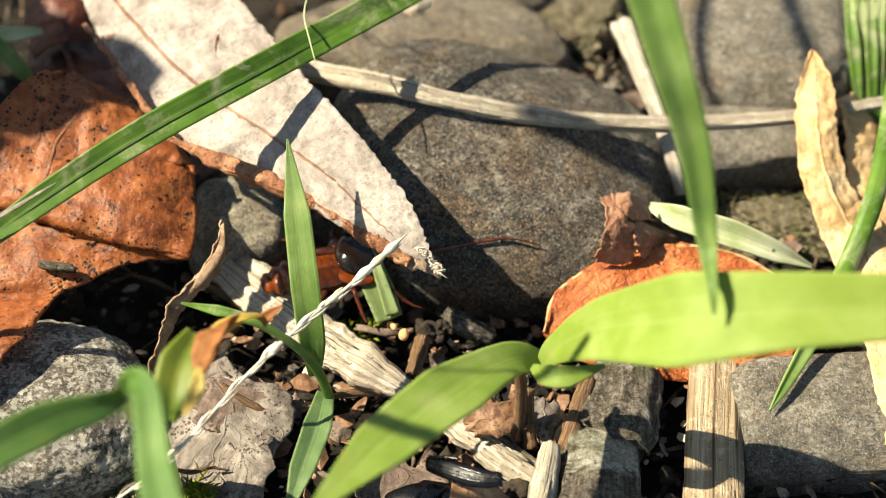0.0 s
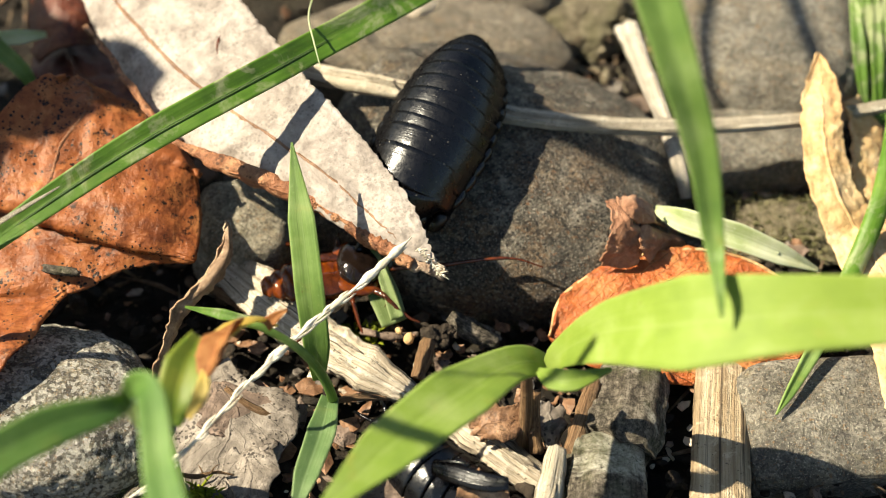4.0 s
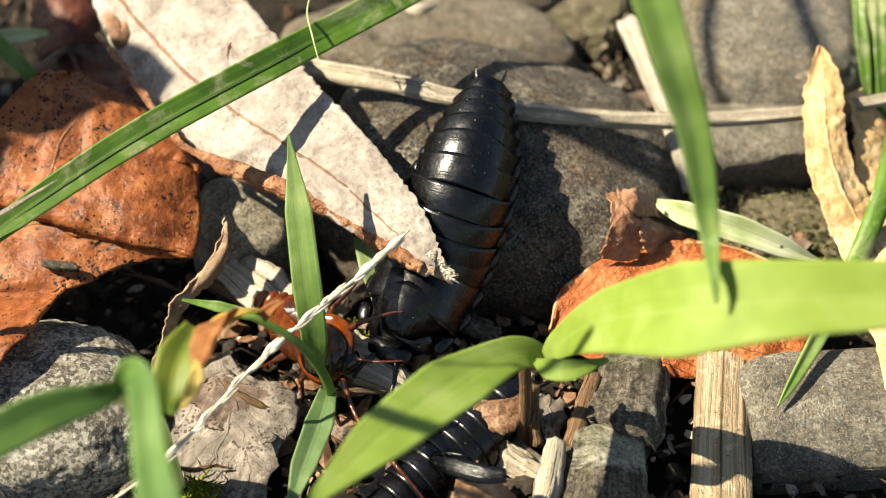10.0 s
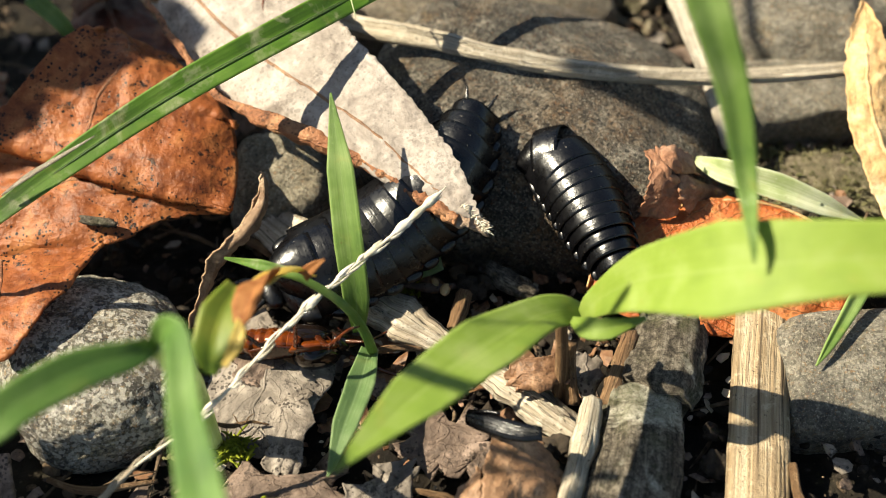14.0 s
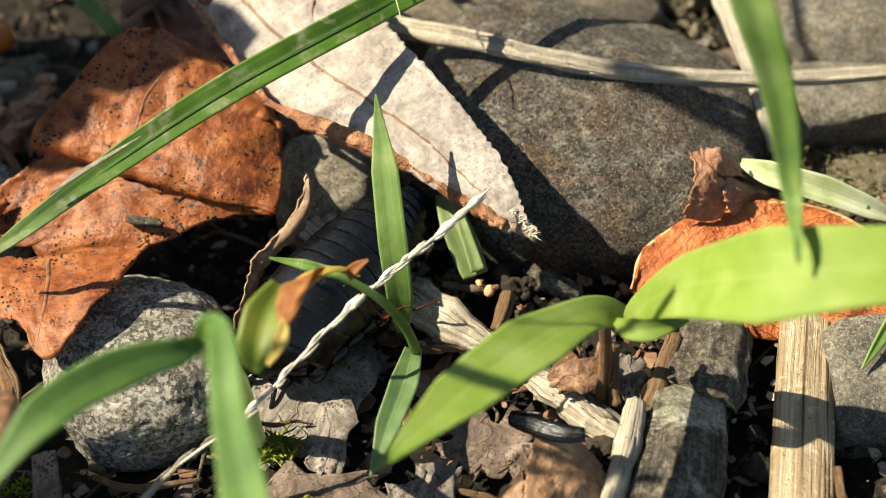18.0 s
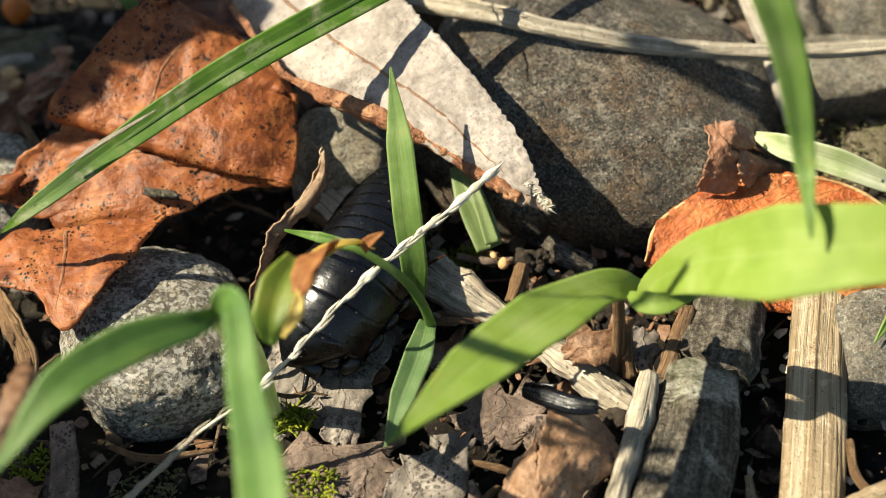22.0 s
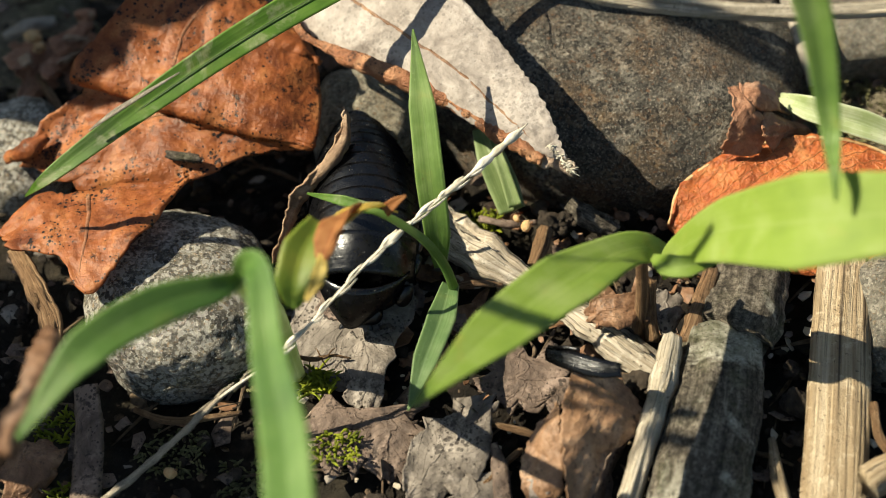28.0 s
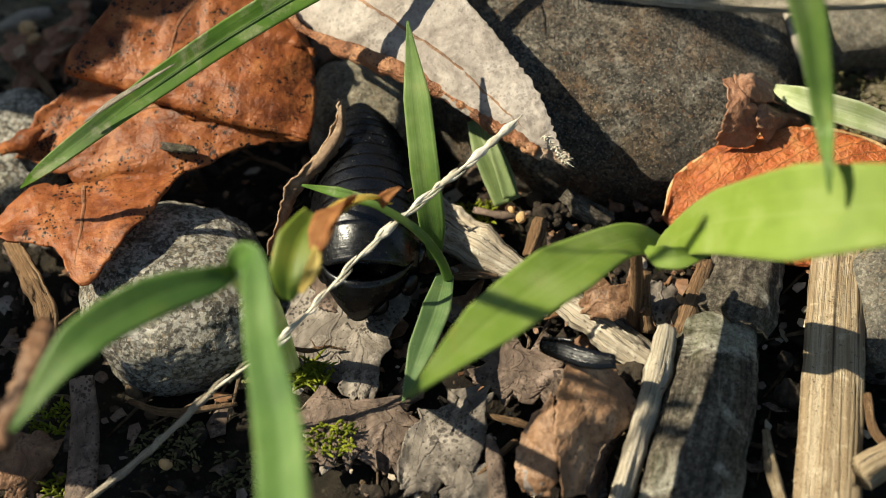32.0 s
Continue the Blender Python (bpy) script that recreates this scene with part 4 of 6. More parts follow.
    part("lobe", sheet([(15.5, -2.9, 11.2), (15.8, -5.7, 11.6), (15.3, -7.4, 10.1), (14.8, -8.0, 7.7)], [(16.9, -2.0, 10.8), (17.7, -5.3, 11.5), (19.2, -6.1, 9.5), (19.1, -7.1, 6.6)], 30, 20, 0.12, (0.3, -0.4), 0.35, 0.35, 0.16, 24, 0.3), LEAF_HUSK, bract)
    part("lobe", sheet([(16.5, -2.6, 11.2), (18.2, -2.2, 11.0), (20.2, -1.5, 9.1)], [(16.7, -4.6, 11.4), (18.1, -5.3, 10.9), (20.6, -3.6, 8.6)], 20, 14, 0.15, (0.3, 0), 0.3, 0.3, 0.16, 25, 0.3), LEAF_HUSK, bract)
    part("lobe", sheet([(18.6, -4.7, 9.9), (18.3, -6.9, 9.6), (19.3, -7.0, 6.5)], [(20.6, -3.1, 8.6), (24.3, 3.1, -0.9), (23.7, 0.5, -1.4)], 22, 16, 0.15, (0.3, -0.3), 0.35, 0.35, 0.16, 26, 0.3), LEAF_HUSK, bract)

    side = thing("russet_stalk", (-50.6, -34.7, 3.0), "russet dry leaf stalk arching close by", "stalk")
    part("blade", sheet([(-42.7, -51.5, 24.0), (-41.1, -48.2, 26.0), (-40.7, -43.5, 26.0), (-40.8, -40.3, 24.0)], [(-41.1, -52.5, 24.0), (-39.4, -48.6, 26.0), (-38.7, -44.0, 26.0), (-39.8, -40.8, 24.0)], 30, 12, 0.2, (0.2, -0.3), 0.4, 0.3, 0.25, 28), LEAF_BROWN, side)
    part("foot", tube([(-42.5, -51.7, 23.5), (-48.7, -49.0, 12.0), (-53.5, -45.4, 1.0)], [0.8, 0.7, 0.7], 12, 20), LEAF_BROWN, side)


leaves()

# ---- rotting leaves flat on the soil ----
def rotten(at_left, at_right, material, label, seed, lift=0.08, thick=0.2, curl=(0.35, -0.3), ripple=0.3):
    ob = thing("rot_leaf", at_left[len(at_left) // 2], label, "leaf", "rotting leaves on the soil")
    wide = float(np.linalg.norm(np.array(at_right[1]) - np.array(at_left[1])))
    part("blade", sheet(at_left, at_right, 80, 40, lift * 0.5, curl, ripple, min(1.1, 0.14 * wide), thick, seed, 0.16, 0.16, 0.3, 0.13 * wide), material, ob)
    part("midrib", vein([(0.5, 0.03), (0.46, 0.5), (0.52, 0.97)], [0.16, 0.18, 0.1], 0.02, seed, 24), material, ob)
    for k in range(3):
        part("side_vein", vein([(0.48, 0.2 + 0.2 * k), (0.75, 0.27 + 0.2 * k), (0.96, 0.36 + 0.2 * k)], [0.08, 0.06, 0.03], 0.01, k, 12), material, ob)


def rotting():
    rotten([(-24.0, -17.4, 3.0), (-25.3, -23.4, 3.0), (-25.4, -28.4, 2.0), (-23.6, -32.0, 1.0)], [(-15.9, -19.5, 4.0), (-14.5, -22.4, 4.0), (-16.5, -27.2, 3.0), (-17.8, -32.6, 2.0)], LEAF_GREY, "large grey rotting leaf with a lifted crease", 31)
    rotten([(-21.1, -27.3, 3.0), (-19.7, -31.1, 3.0), (-19.9, -32.9, 2.0)], [(-15.8, -25.8, 4.0), (-15.9, -31.1, 4.0), (-16.7, -34.7, 2.0)], LEAF_GREY, "grey rotting leaf flake under the grass", 32)
    rotten([(-22.9, -33.9, 2.5), (-22.5, -37.5, 2.5), (-21.5, -40.4, 1.5)], [(-17.3, -33.5, 3.0), (-12.7, -34.3, 2.5), (-17.5, -39.1, 1.5)], LEAF_ROT, "brown leaf scrap carrying a tuft of moss", 33, 0.05)
    rotten([(-14.7, -41.4, 2.5), (-13.4, -37.6, 3.0), (-11.0, -35.2, 3.0), (-8.5, -33.3, 3.0)], [(-12.1, -43.9, 1.0), (-9.1, -42.1, 2.0), (-6.7, -39.8, 3.0), (-5.0, -33.9, 3.0)], LEAF_GREY, "dark grey leaf piece with a torn edge", 34)
    rotten([(-8.0, -29.0, 3.0), (-7.1, -31.5, 3.0), (-6.5, -33.3, 2.0)], [(-0.2, -27.7, 3.0), (0.7, -30.8, 3.0), (-0.0, -34.4, 2.0)], LEAF_ROT, "flat grey leaf piece beside the brown leaf", 35, 0.03)
    rotten([(-9.7, -41.0, 2.0), (-9.8, -43.3, 2.0), (-9.5, -46.0, 1.0)], [(-5.2, -39.5, 2.5), (-4.6, -42.6, 2.0), (-5.0, -45.9, 1.0)], LEAF_GREY, "grey leaf crumb on the soil", 36)
    rotten([(-50.7, -39.8, 2.5), (-49.9, -43.3, 2.5), (-48.3, -45.3, 1.0)], [(-47.2, -38.0, 3.0), (-45.0, -40.3, 2.5), (-47.1, -43.6, 1.0)], LEAF_BROWN, "pale brown leaf scrap on the soil", 37, 0.12)
    rotten([(8.5, -22.2, 4.0), (8.4, -24.4, 4.0), (9.2, -26.3, 3.0)], [(10.8, -21.8, 4.0), (11.0, -24.1, 4.0), (10.5, -26.0, 3.0)], LEAF_GREY, "small round grey leaf scrap", 38, 0.1)
    rotten([(1.9, -24.6, 5.0), (3.7, -24.1, 6.0), (6.7, -23.2, 6.0)], [(3.0, -26.9, 4.5), (5.0, -26.8, 5.5), (8.1, -25.8, 5.0)], LEAF_BROWN, "crumpled brown husk under the green leaf", 39, 0.12)
    rotten([(-24.1, -20.2, 4.0), (-23.0, -23.5, 4.0), (-20.6, -26.7, 3.0)], [(-18.9, -20.2, 4.0), (-15.5, -22.1, 4.0), (-15.9, -25.3, 3.0)], LEAF_ROT, "brown bark scrap on the soil", 40, 0.05)
    rotten([(-17.8, -34.8, 2.2), (-18.1, -37.7, 2.0), (-16.9, -40.6, 1.0)], [(-12.8, -35.8, 2.4), (-12.7, -38.2, 2.0), (-13.4, -40.5, 1.0)], LEAF_ROT, "crumbling brown leaf scrap", 42, 0.06)
    rotten([(-61.9, 10.9, 3.0), (-59.3, 7.5, 3.0), (-59.5, 4.3, 2.0)], [(-57.6, 11.7, 3.0), (-54.4, 8.3, 3.0), (-56.8, 3.4, 2.0)], LEAF_HUSK, "brown leaf scrap behind the rust leaf", 43, 0.1)
    rotten([(-55.7, 11.7, 3.0), (-55.7, 8.3, 3.0), (-54.2, 5.9, 2.0)], [(-51.0, 13.4, 3.0), (-49.7, 9.9, 3.0), (-50.6, 6.7, 2.0)], LEAF_HUSK, "brown leaf crumb behind the rust leaf", 44, 0.1)


rotting()

# ---- dry stalks and wood ----
def stick(name, points, radii, material, label, category, flat=0.6, groove=0.25, seed=1, sides=24, n=60, splinters=3, knots=0.12):
    """A piece of stalk or wood with loose splinters along it."""
    c = crv(points, 40)
    mid = c[20].copy()
    mid[2] = c[:, 2].min() - max(radii) * flat
    ob = thing(name, mid, label, category)
    part("body", tube(points, radii, sides, n, flat, VIEW, groove, seed, knots), material, ob)
    rnd = random.Random(seed)
    tan = unit(np.gradient(c, axis=0))
    side = unit(np.cross(tan, np.tile(np.array(VIEW), (40, 1))))
    for k in range(splinters):
        i = rnd.randrange(4, 28)
        r = float(np.interp(i / 40, np.linspace(0, 1, len(radii)), radii))
        off = side[i] * r * rnd.uniform(-0.8, 0.8) + np.array(VIEW) * r * flat * 0.85
        j = min(39, i + rnd.randrange(5, 11))
        off2 = off * 1.0 + np.array(VIEW) * rnd.uniform(0.0, 0.25)
        part("splinter", tube([c[i] + off, (c[i] + c[j]) / 2 + (off + off2) / 2, c[j] + off2], [0.12, 0.25, 0.06], 7, 10, 0.6, VIEW, 0.3, seed + k), material, ob)
    return ob


def stalks():
    stick("dry_stalk", [(-18.6, 15.5, 13.0), (-14.0, 12.3, 14.0), (-4.8, 8.8, 15.0), (0.9, 7.0, 14.8), (10.1, 6.5, 13.0), (21.3, 7.5, 11.0), (36.2, 9.5, 10.0), (50.1, 13.5, 9.0)],
        [0.9, 1.15, 1.05, 0.9, 0.9, 0.82, 0.75, 0.7], STRAW, "long bleached grass stalk across the stones", "stalk", 0.55, 0.3, 2, 26, 110, 9)
    stick("wood_stick", [(-23.0, -4.3, 3.0), (-18.2, -9.5, 4.0), (-12.3, -14.8, 4.0), (-7.8, -18.2, 4.0), (-3.7, -20.4, 3.2)], [1.6, 2.2, 1.9, 1.9, 1.0], WOOD, "split pale weathered stick on the soil", "stick", 0.6, 0.45, 7, 28, 70, 7, 0.25)
    stick("wood_stick", [(0.9, -23.3, 2.5), (4.5, -26.5, 2.5), (8.9, -29.9, 2.0)], [1.3, 1.6, 1.3], WOOD, "pale split stick under the green leaf", "stick", 0.6, 0.45, 8, 24, 50, 5, 0.25)
    stick("straw", [(26.7, -15.4, 3.0), (25.4, -24.9, 3.2), (24.5, -33.4, 3.0), (22.9, -47.4, 2.0)], [2.5, 2.6, 2.75, 2.9], STRAW_WARM, "wide flat tan straw lying on the soil", "straw", 0.22, 0.16, 9, 34, 50, 4, 0.02)
    stick("bark_strip", [(18.1, -18.1, 3.5), (17.2, -23.2, 4.2), (16.1, -26.5, 4.4)], [2.8, 3.4, 3.3], BARK, "mossy dark bark piece on the soil", "bark", 0.5, 0.16, 12, 34, 40, 2, 0.12)
    stick("bark_strip", [(14.4, -27.3, 4.2), (13.9, -33.1, 4.2), (12.7, -38.7, 3.8), (11.0, -47.1, 3.0)], [3.5, 3.9, 4.0, 4.1], BARK, "grey weathered bark strip lying on the soil", "bark", 0.42, 0.14, 13, 40, 70, 3, 0.06)
    stick("twig", [(9.8, -28.4, 6.0), (9.0, -32.3, 5.6), (7.7, -37.2, 5.0), (5.3, -45.4, 3.0)], [0.8, 1.15, 0.95, 0.9], STRAW, "pale splintered twig propped on the bark", "twig", 0.7, 0.4, 14, 18, 60, 6, 0.2)
    stick("twig", [(13.7, -20.6, 5.0), (12.7, -23.8, 5.0), (11.2, -27.9, 4.5)], [1.0, 1.1, 0.9], TWIG, "red brown ribbed twig", "twig", 0.6, 0.5, 15, 18, 40, 3, 0.1)
    stick("twig", [(7.8, -23.5, 8.0), (7.9, -24.9, 5.5), (8.2, -26.6, 3.0)], [0.7, 0.6, 0.7], TWIG, "short brown twig stump", "twig", 0.8, 0.3, 16, 14, 30, 1, 0.2)
    stick("twig", [(-2.0, -14.9, 4.0), (-2.4, -17.0, 4.0), (-3.0, -18.6, 3.5)], [0.8, 0.7, 0.6], TWIG, "short brown broken twig", "twig", 0.9, 0.3, 17, 14, 30, 1, 0.3)
    stick("pale_straw", [(19.7, 25.0, 9.0), (20.9, 18.3, 9.5), (22.5, 10.6, 9.5), (24.1, 4.9, 7.0), (24.7, 3.2, 5.0)], [1.2, 0.95, 0.8, 0.7, 0.5], STRAW_WHITE, "pale straw leaning between the stones", "straw", 0.5, 0.25, 18, 18, 50, 2, 0.1)
    stick("wood_chip", [(0.4, -11.4, 4.0), (2.3, -13.2, 4.0), (4.8, -13.9, 3.0)], [0.7, 1.4, 0.8], BARK, "grey wooden chip at the stone's foot", "chip", 0.5, 0.4, 19, 18, 30, 2, 0.3)
    stick("black_twig", [(-8.5, -12.6, 3.0), (-5.7, -13.4, 3.2), (-2.9, -13.0, 3.0)], [0.3, 0.45, 0.25], LEAF_ROT, "wet black twig on the soil", "twig", 0.8, 0.3, 20, 14, 30, 0, 0.3)
    stick("cut_straw", [(26.2, -41.9, 4.0), (28.0, -40.7, 4.0), (31.0, -39.3, 4.0)], [1.4, 1.4, 1.4], STRAW_WARM, "short cut tan straw end", "straw", 0.8, 0.15, 21, 18, 20, 0, 0.05)
    stick("twig", [(-6.0, -38.0, 3.0), (-5.4, -40.6, 2.5), (-4.8, -44.8, 2.0)], [0.3, 0.8, 0.8], LEAF_ROT, "brown pointed leaf sliver", "twig", 0.5, 0.3, 22, 12, 24, 0, 0.1)
    stick("dark_stalk", [(-43.9, -33.4, 4.0), (-42.9, -38.2, 3.0), (-42.2, -45.7, 2.0)], [1.1, 1.3, 1.4], LEAF_ROT, "dark flat stalk on the soil", "stalk", 0.22, 0.3, 23, 18, 30, 2, 0.1)
    stick("dark_stalk", [(-53.2, -18.9, 6.0), (-49.9, -24.0, 7.0), (-47.7, -27.8, 6.0), (-48.7, -30.9, 3.0)], [0.9, 1.0, 1.0, 0.8], TWIG, "fibrous brown root stalk", "stalk", 0.6, 0.6, 24, 18, 40, 8, 0.3)
    stick("twig", [(18.4, -37.0, 3.0), (18.7, -40.9, 3.0), (19.6, -44.2, 2.0)], [0.3, 0.6, 0.5], STRAW_WARM, "thin pale twig between straw and bark", "twig", 0.6, 0.4, 25, 12, 24, 2, 0.2)
    stick("twig", [(27.6, -33.3, 3.0), (27.7, -37.1, 3.5), (29.2, -39.0, 3.0)], [0.4, 0.45, 0.4], TWIG, "thin reddish twig by the slab", "twig", 1.0, 0.2, 26, 12, 24, 0, 0.1)
    stick("straw", [(-61.8, 11.6, 4.0), (-59.3, 12.7, 4.5), (-56.7, 14.0, 4.0)], [0.5, 0.8, 0.6], STRAW_WHITE, "short pale straw behind the rust leaf", "straw", 0.6, 0.3, 27, 14, 24, 1, 0.1)
    stick("twig", [(-57.2, 6.6, 3.0), (-54.0, 1.7, 4.0), (-51.1, -2.2, 3.0)], [0.4, 0.5, 0.4], TWIG, "thin dark twig behind the rust leaf", "twig", 0.9, 0.3, 28, 12, 24, 1, 0.2)
    stick("twig", [(-15.2, -13.5, 3.0), (-20.0, -9.6, 3.0), (-25.0, -6.3, 2.5)], [0.4, 0.5, 0.4], TWIG, "thin brown twig on the soil", "twig", 0.9, 0.3, 29, 12, 24, 1, 0.2)
    stick("twig", [(14.9, -5.5, 4.0), (11.4, -7.4, 4.0), (8.8, -8.4, 3.0)], [0.5, 0.6, 0.3], LEAF_BROWN, "curled brown twig at the stone's foot", "twig", 0.7, 0.3, 30, 12, 24, 0, 0.3)
    stick("flat_straw", [(-5.4, 29.9, 6.0), (-3.5, 29.7, 7.0), (-0.9, 31.3, 6.0)], [1.2, 1.7, 1.0], STRAW, "short pale straw piece on the far stone", "straw", 0.6, 0.3, 31, 16, 20, 1, 0.2)
    for k, (a, b, c) in enumerate((((-21.0, -20.6, 4.5), (-18.7, -22.5, 4.5), (-15.4, -23.7, 3.5)), ((-10.7, -21.7, 4.0), (-8.5, -21.5, 4.4), (-5.9, -21.0, 3.5)), ((-6.4, -35.7, 2.5), (-3.3, -36.8, 3.0), (-1.2, -37.4, 2.5)), ((-39.7, -34.2, 1.5), (-35.7, -35.6, 2.0), (-29.6, -34.3, 1.5)), ((-7.6, -42.6, 2.0), (-4.2, -38.9, 2.5), (-3.5, -38.3, 2.5)))):
        stick("fibre", [a, b, c], [0.25, 0.35, 0.2], TWIG, "thin curled brown plant fibre", "fibre", 1.0, 0.3, 40 + k, 10, 24, 0, 0.3)


stalks()

# ---- living grass ----
def grasses():
    far = thing("long_grass", (-50.4, -17.8, 13.0), "long deep green grass blade arching over the leaves", "grass")
    part("blade", blade([(-49.6, -19.6, 15.0), (-45.8, -18.8, 18.0), (-36.3, -11.1, 20.5), (-27.6, -4.3, 22.0), (-16.5, 3.7, 23.0), (-3.6, 15.4, 22.0), (0.9, 21.7, 20.0)], [0.2, 1.5, 2.6, 3.0, 3.1, 3.1, 3.0], VIEW, 0.16, 80, 13, 0.18, 4, 1), GRASS_DEEP, far)
    part("worn_margin", blade([(-42.9, -16.3, 20.4), (-40.6, -14.7, 21.2), (-37.8, -13.1, 22.0), (-34.9, -11.2, 22.6)], [0.1, 0.55, 0.4, 0.05], SUNNY, -0.1, 30, 5, 0.14, 2, 4), STRAW, far, "dry white worn margin")
    part("keel", blade([(-46.0, -18.9, 18.0), (-36.2, -11.2, 20.5), (-27.5, -4.4, 22.0), (-16.4, 3.6, 23.0), (-3.5, 15.3, 22.0)], [0.1, 0.25, 0.32, 0.32, 0.25], VIEW, 0.3, 70, 5, 0.22, 1, 4), GRASS_KEEL, far, "darker folded keel")
    tall = thing("upright_grass", (21.2, -32.6, 31.0), "upright green grass blade with a narrow tip", "grass")
    part("blade", blade([(20.7, -34.3, 33.1), (20.6, -32.4, 34.3), (20.5, -28.6, 35.1), (19.2, -24.9, 41.4), (17.1, -21.9, 47.3), (14.8, -17.5, 52.8)], [0.2, 0.8, 1.6, 2.5, 3.1, 3.5], (-0.3, -0.55, 0.78), 0.3, 60, 11, 0.18, 3, 2), GRASS, tall)
    right = thing("grass_plant", (10.8, -23.3, 1.0), "grass plant with two broad bright green leaves", "grass")
    MOVERS["broad"] = part("leaf", blade([(8.6, -25.3, 13.0), (10.0, -25.2, 16.5), (13.2, -28.0, 23.0), (18.7, -32.5, 30.0), (26.8, -34.3, 33.5), (39.5, -34.5, 34.5)], [1.0, 2.8, 5.5, 7.8, 6.1, 4.7], SUNNY, 0.10, 70, 15, 0.2, 6, 2, 0.1), GRASS_BRIGHT, right)
    part("leaf", blade([(9.6, -24.1, 13.0), (6.0, -26.4, 16.5), (0.9, -33.2, 21.5), (-4.9, -40.2, 23.7), (-10.7, -47.9, 25.4)], [1.0, 3.7, 5.6, 4.6, 0.3], (-0.28, -0.4, 0.87), 0.10, 70, 15, 0.2, 6, 3, 0.1), GRASS_SOFT, right)
    part("sheath", blade([(8.7, -25.1, 13.2), (9.2, -25.2, 13.8), (10.0, -25.6, 15.0)], [1.2, 1.3, 0.8], SUNNY, 0.2, 30, 9, 0.2, 3, 5), GRASS, right)
    part("leaf", blade([(7.8, -26.9, 16.0), (8.9, -28.8, 17.5), (10.7, -29.3, 18.0), (13.9, -27.8, 17.5)], [0.6, 1.9, 1.9, 0.4], SUNNY, 0.2, 40, 11, 0.18, 4, 6), GRASS_SOFT, right, "low pale green leaf")
    part("stem", tube([(6.9, -24.3, 12.4), (7.1, -24.8, 8.0), (6.9, -25.7, 3.0), (6.6, -26.5, 0.5)], [0.55, 0.6, 0.7, 0.8], 12, 24, 1, VIEW, 0.12), TWIG, right, "reddish brown stem")
    left = thing("grass_seedling", (-25.2, -29.0, 1.0), "young grass seedling with two arching leaves", "grass")
    part("leaf", blade([(-23.8, -40.7, 31.5), (-24.9, -42.6, 32.9), (-29.0, -45.0, 33.8), (-33.5, -49.3, 34.3), (-37.6, -55.5, 32.4)], [0.9, 2.0, 3.2, 3.1, 0.4], VIEW, 0.15, 60, 11, 0.2, 5, 7), GRASS_COOL, left)
    part("leaf", blade([(-24.0, -40.5, 31.5), (-22.9, -40.9, 33.8), (-21.4, -42.9, 35.2), (-20.0, -49.3, 35.2), (-17.8, -56.9, 35.7), (-16.3, -64.7, 36.2)], [0.9, 1.7, 2.0, 2.5, 3.4, 3.5], VIEW, 0.25, 70, 11, 0.2, 5, 8), GRASS_COOL, left)
    part("stem", tube([(-24.1, -40.4, 31.0), (-24.3, -36.5, 22.5), (-24.9, -31.8, 14.0), (-24.9, -30.5, 2.0)], [0.75, 0.85, 0.9, 0.9], 12, 30), GRASS_PALE, left, "pale yellow green stem")
    mid = MOVERS["sprout"] = thing("grass_sprout", (-11.1, -21.3, 2.0), "grass sprout with an upright leaf and a dying one", "grass")
    part("leaf", blade([(-12.1, -20.6, 6.0), (-12.0, -20.4, 11.0), (-12.5, -17.7, 15.5), (-13.3, -12.3, 19.5), (-14.3, -6.1, 23.0)], [1.1, 2.4, 2.65, 2.45, 0.15], VIEW, 0.15, 60, 11, 0.18, 4, 9), GRASS, mid)
    part("leaf", blade([(-10.9, -23.4, 7.0), (-11.4, -27.8, 8.0), (-12.5, -32.7, 8.5), (-13.7, -37.6, 8.0)], [1.6, 2.6, 2.2, 0.15], VIEW, 0.25, 50, 11, 0.18, 4, 10), GRASS_BLUE, mid)
    part("stem", tube([(-11.3, -21.0, 2.0), (-10.6, -23.6, 7.0), (-11.4, -23.6, 11.0), (-13.2, -23.4, 14.5), (-16.3, -22.9, 17.0), (-18.3, -22.7, 17.5)], [0.5, 0.5, 0.45, 0.4, 0.36, 0.3], 12, 44, 1, VIEW, 0.06), GRASS, mid)
    part("leaf_tip", blade([(-17.4, -22.0, 17.0), (-20.1, -21.0, 16.5), (-23.6, -19.4, 15.5)], [0.5, 1.0, 0.2], VIEW, 0.2, 30, 7, 0.16, 2, 11), GRASS_DEEP, mid)
    part("dying_leaf", blade([(-15.1, -23.4, 18.0), (-16.3, -24.9, 20.5), (-17.6, -27.5, 23.0), (-18.8, -30.6, 25.0)], [0.7, 1.7, 2.1, 2.0], SUNNY, 0.3, 40, 11, 0.18, 3, 12), GRASS_YELLOW, mid, "yellow dying leaf")
    part("brown_tip", blade([(-15.6, -25.1, 20.2), (-14.7, -24.8, 21.0), (-13.7, -24.4, 21.5)], [1.2, 0.9, 0.2], VIEW, 0.3, 20, 7, 0.16, 3, 21), WITHERED, mid, "withered brown tip")
    part("kink", blade([(-17.3, -27.6, 23.6), (-18.3, -30.5, 25.4), (-18.9, -32.8, 25.6), (-19.4, -34.1, 25.2)], [1.3, 3.0, 2.6, 1.2], (-0.5, -0.4, 0.77), 0.5, 30, 9, 0.2, 3, 13), WITHERED, mid, "orange brown withered kink")
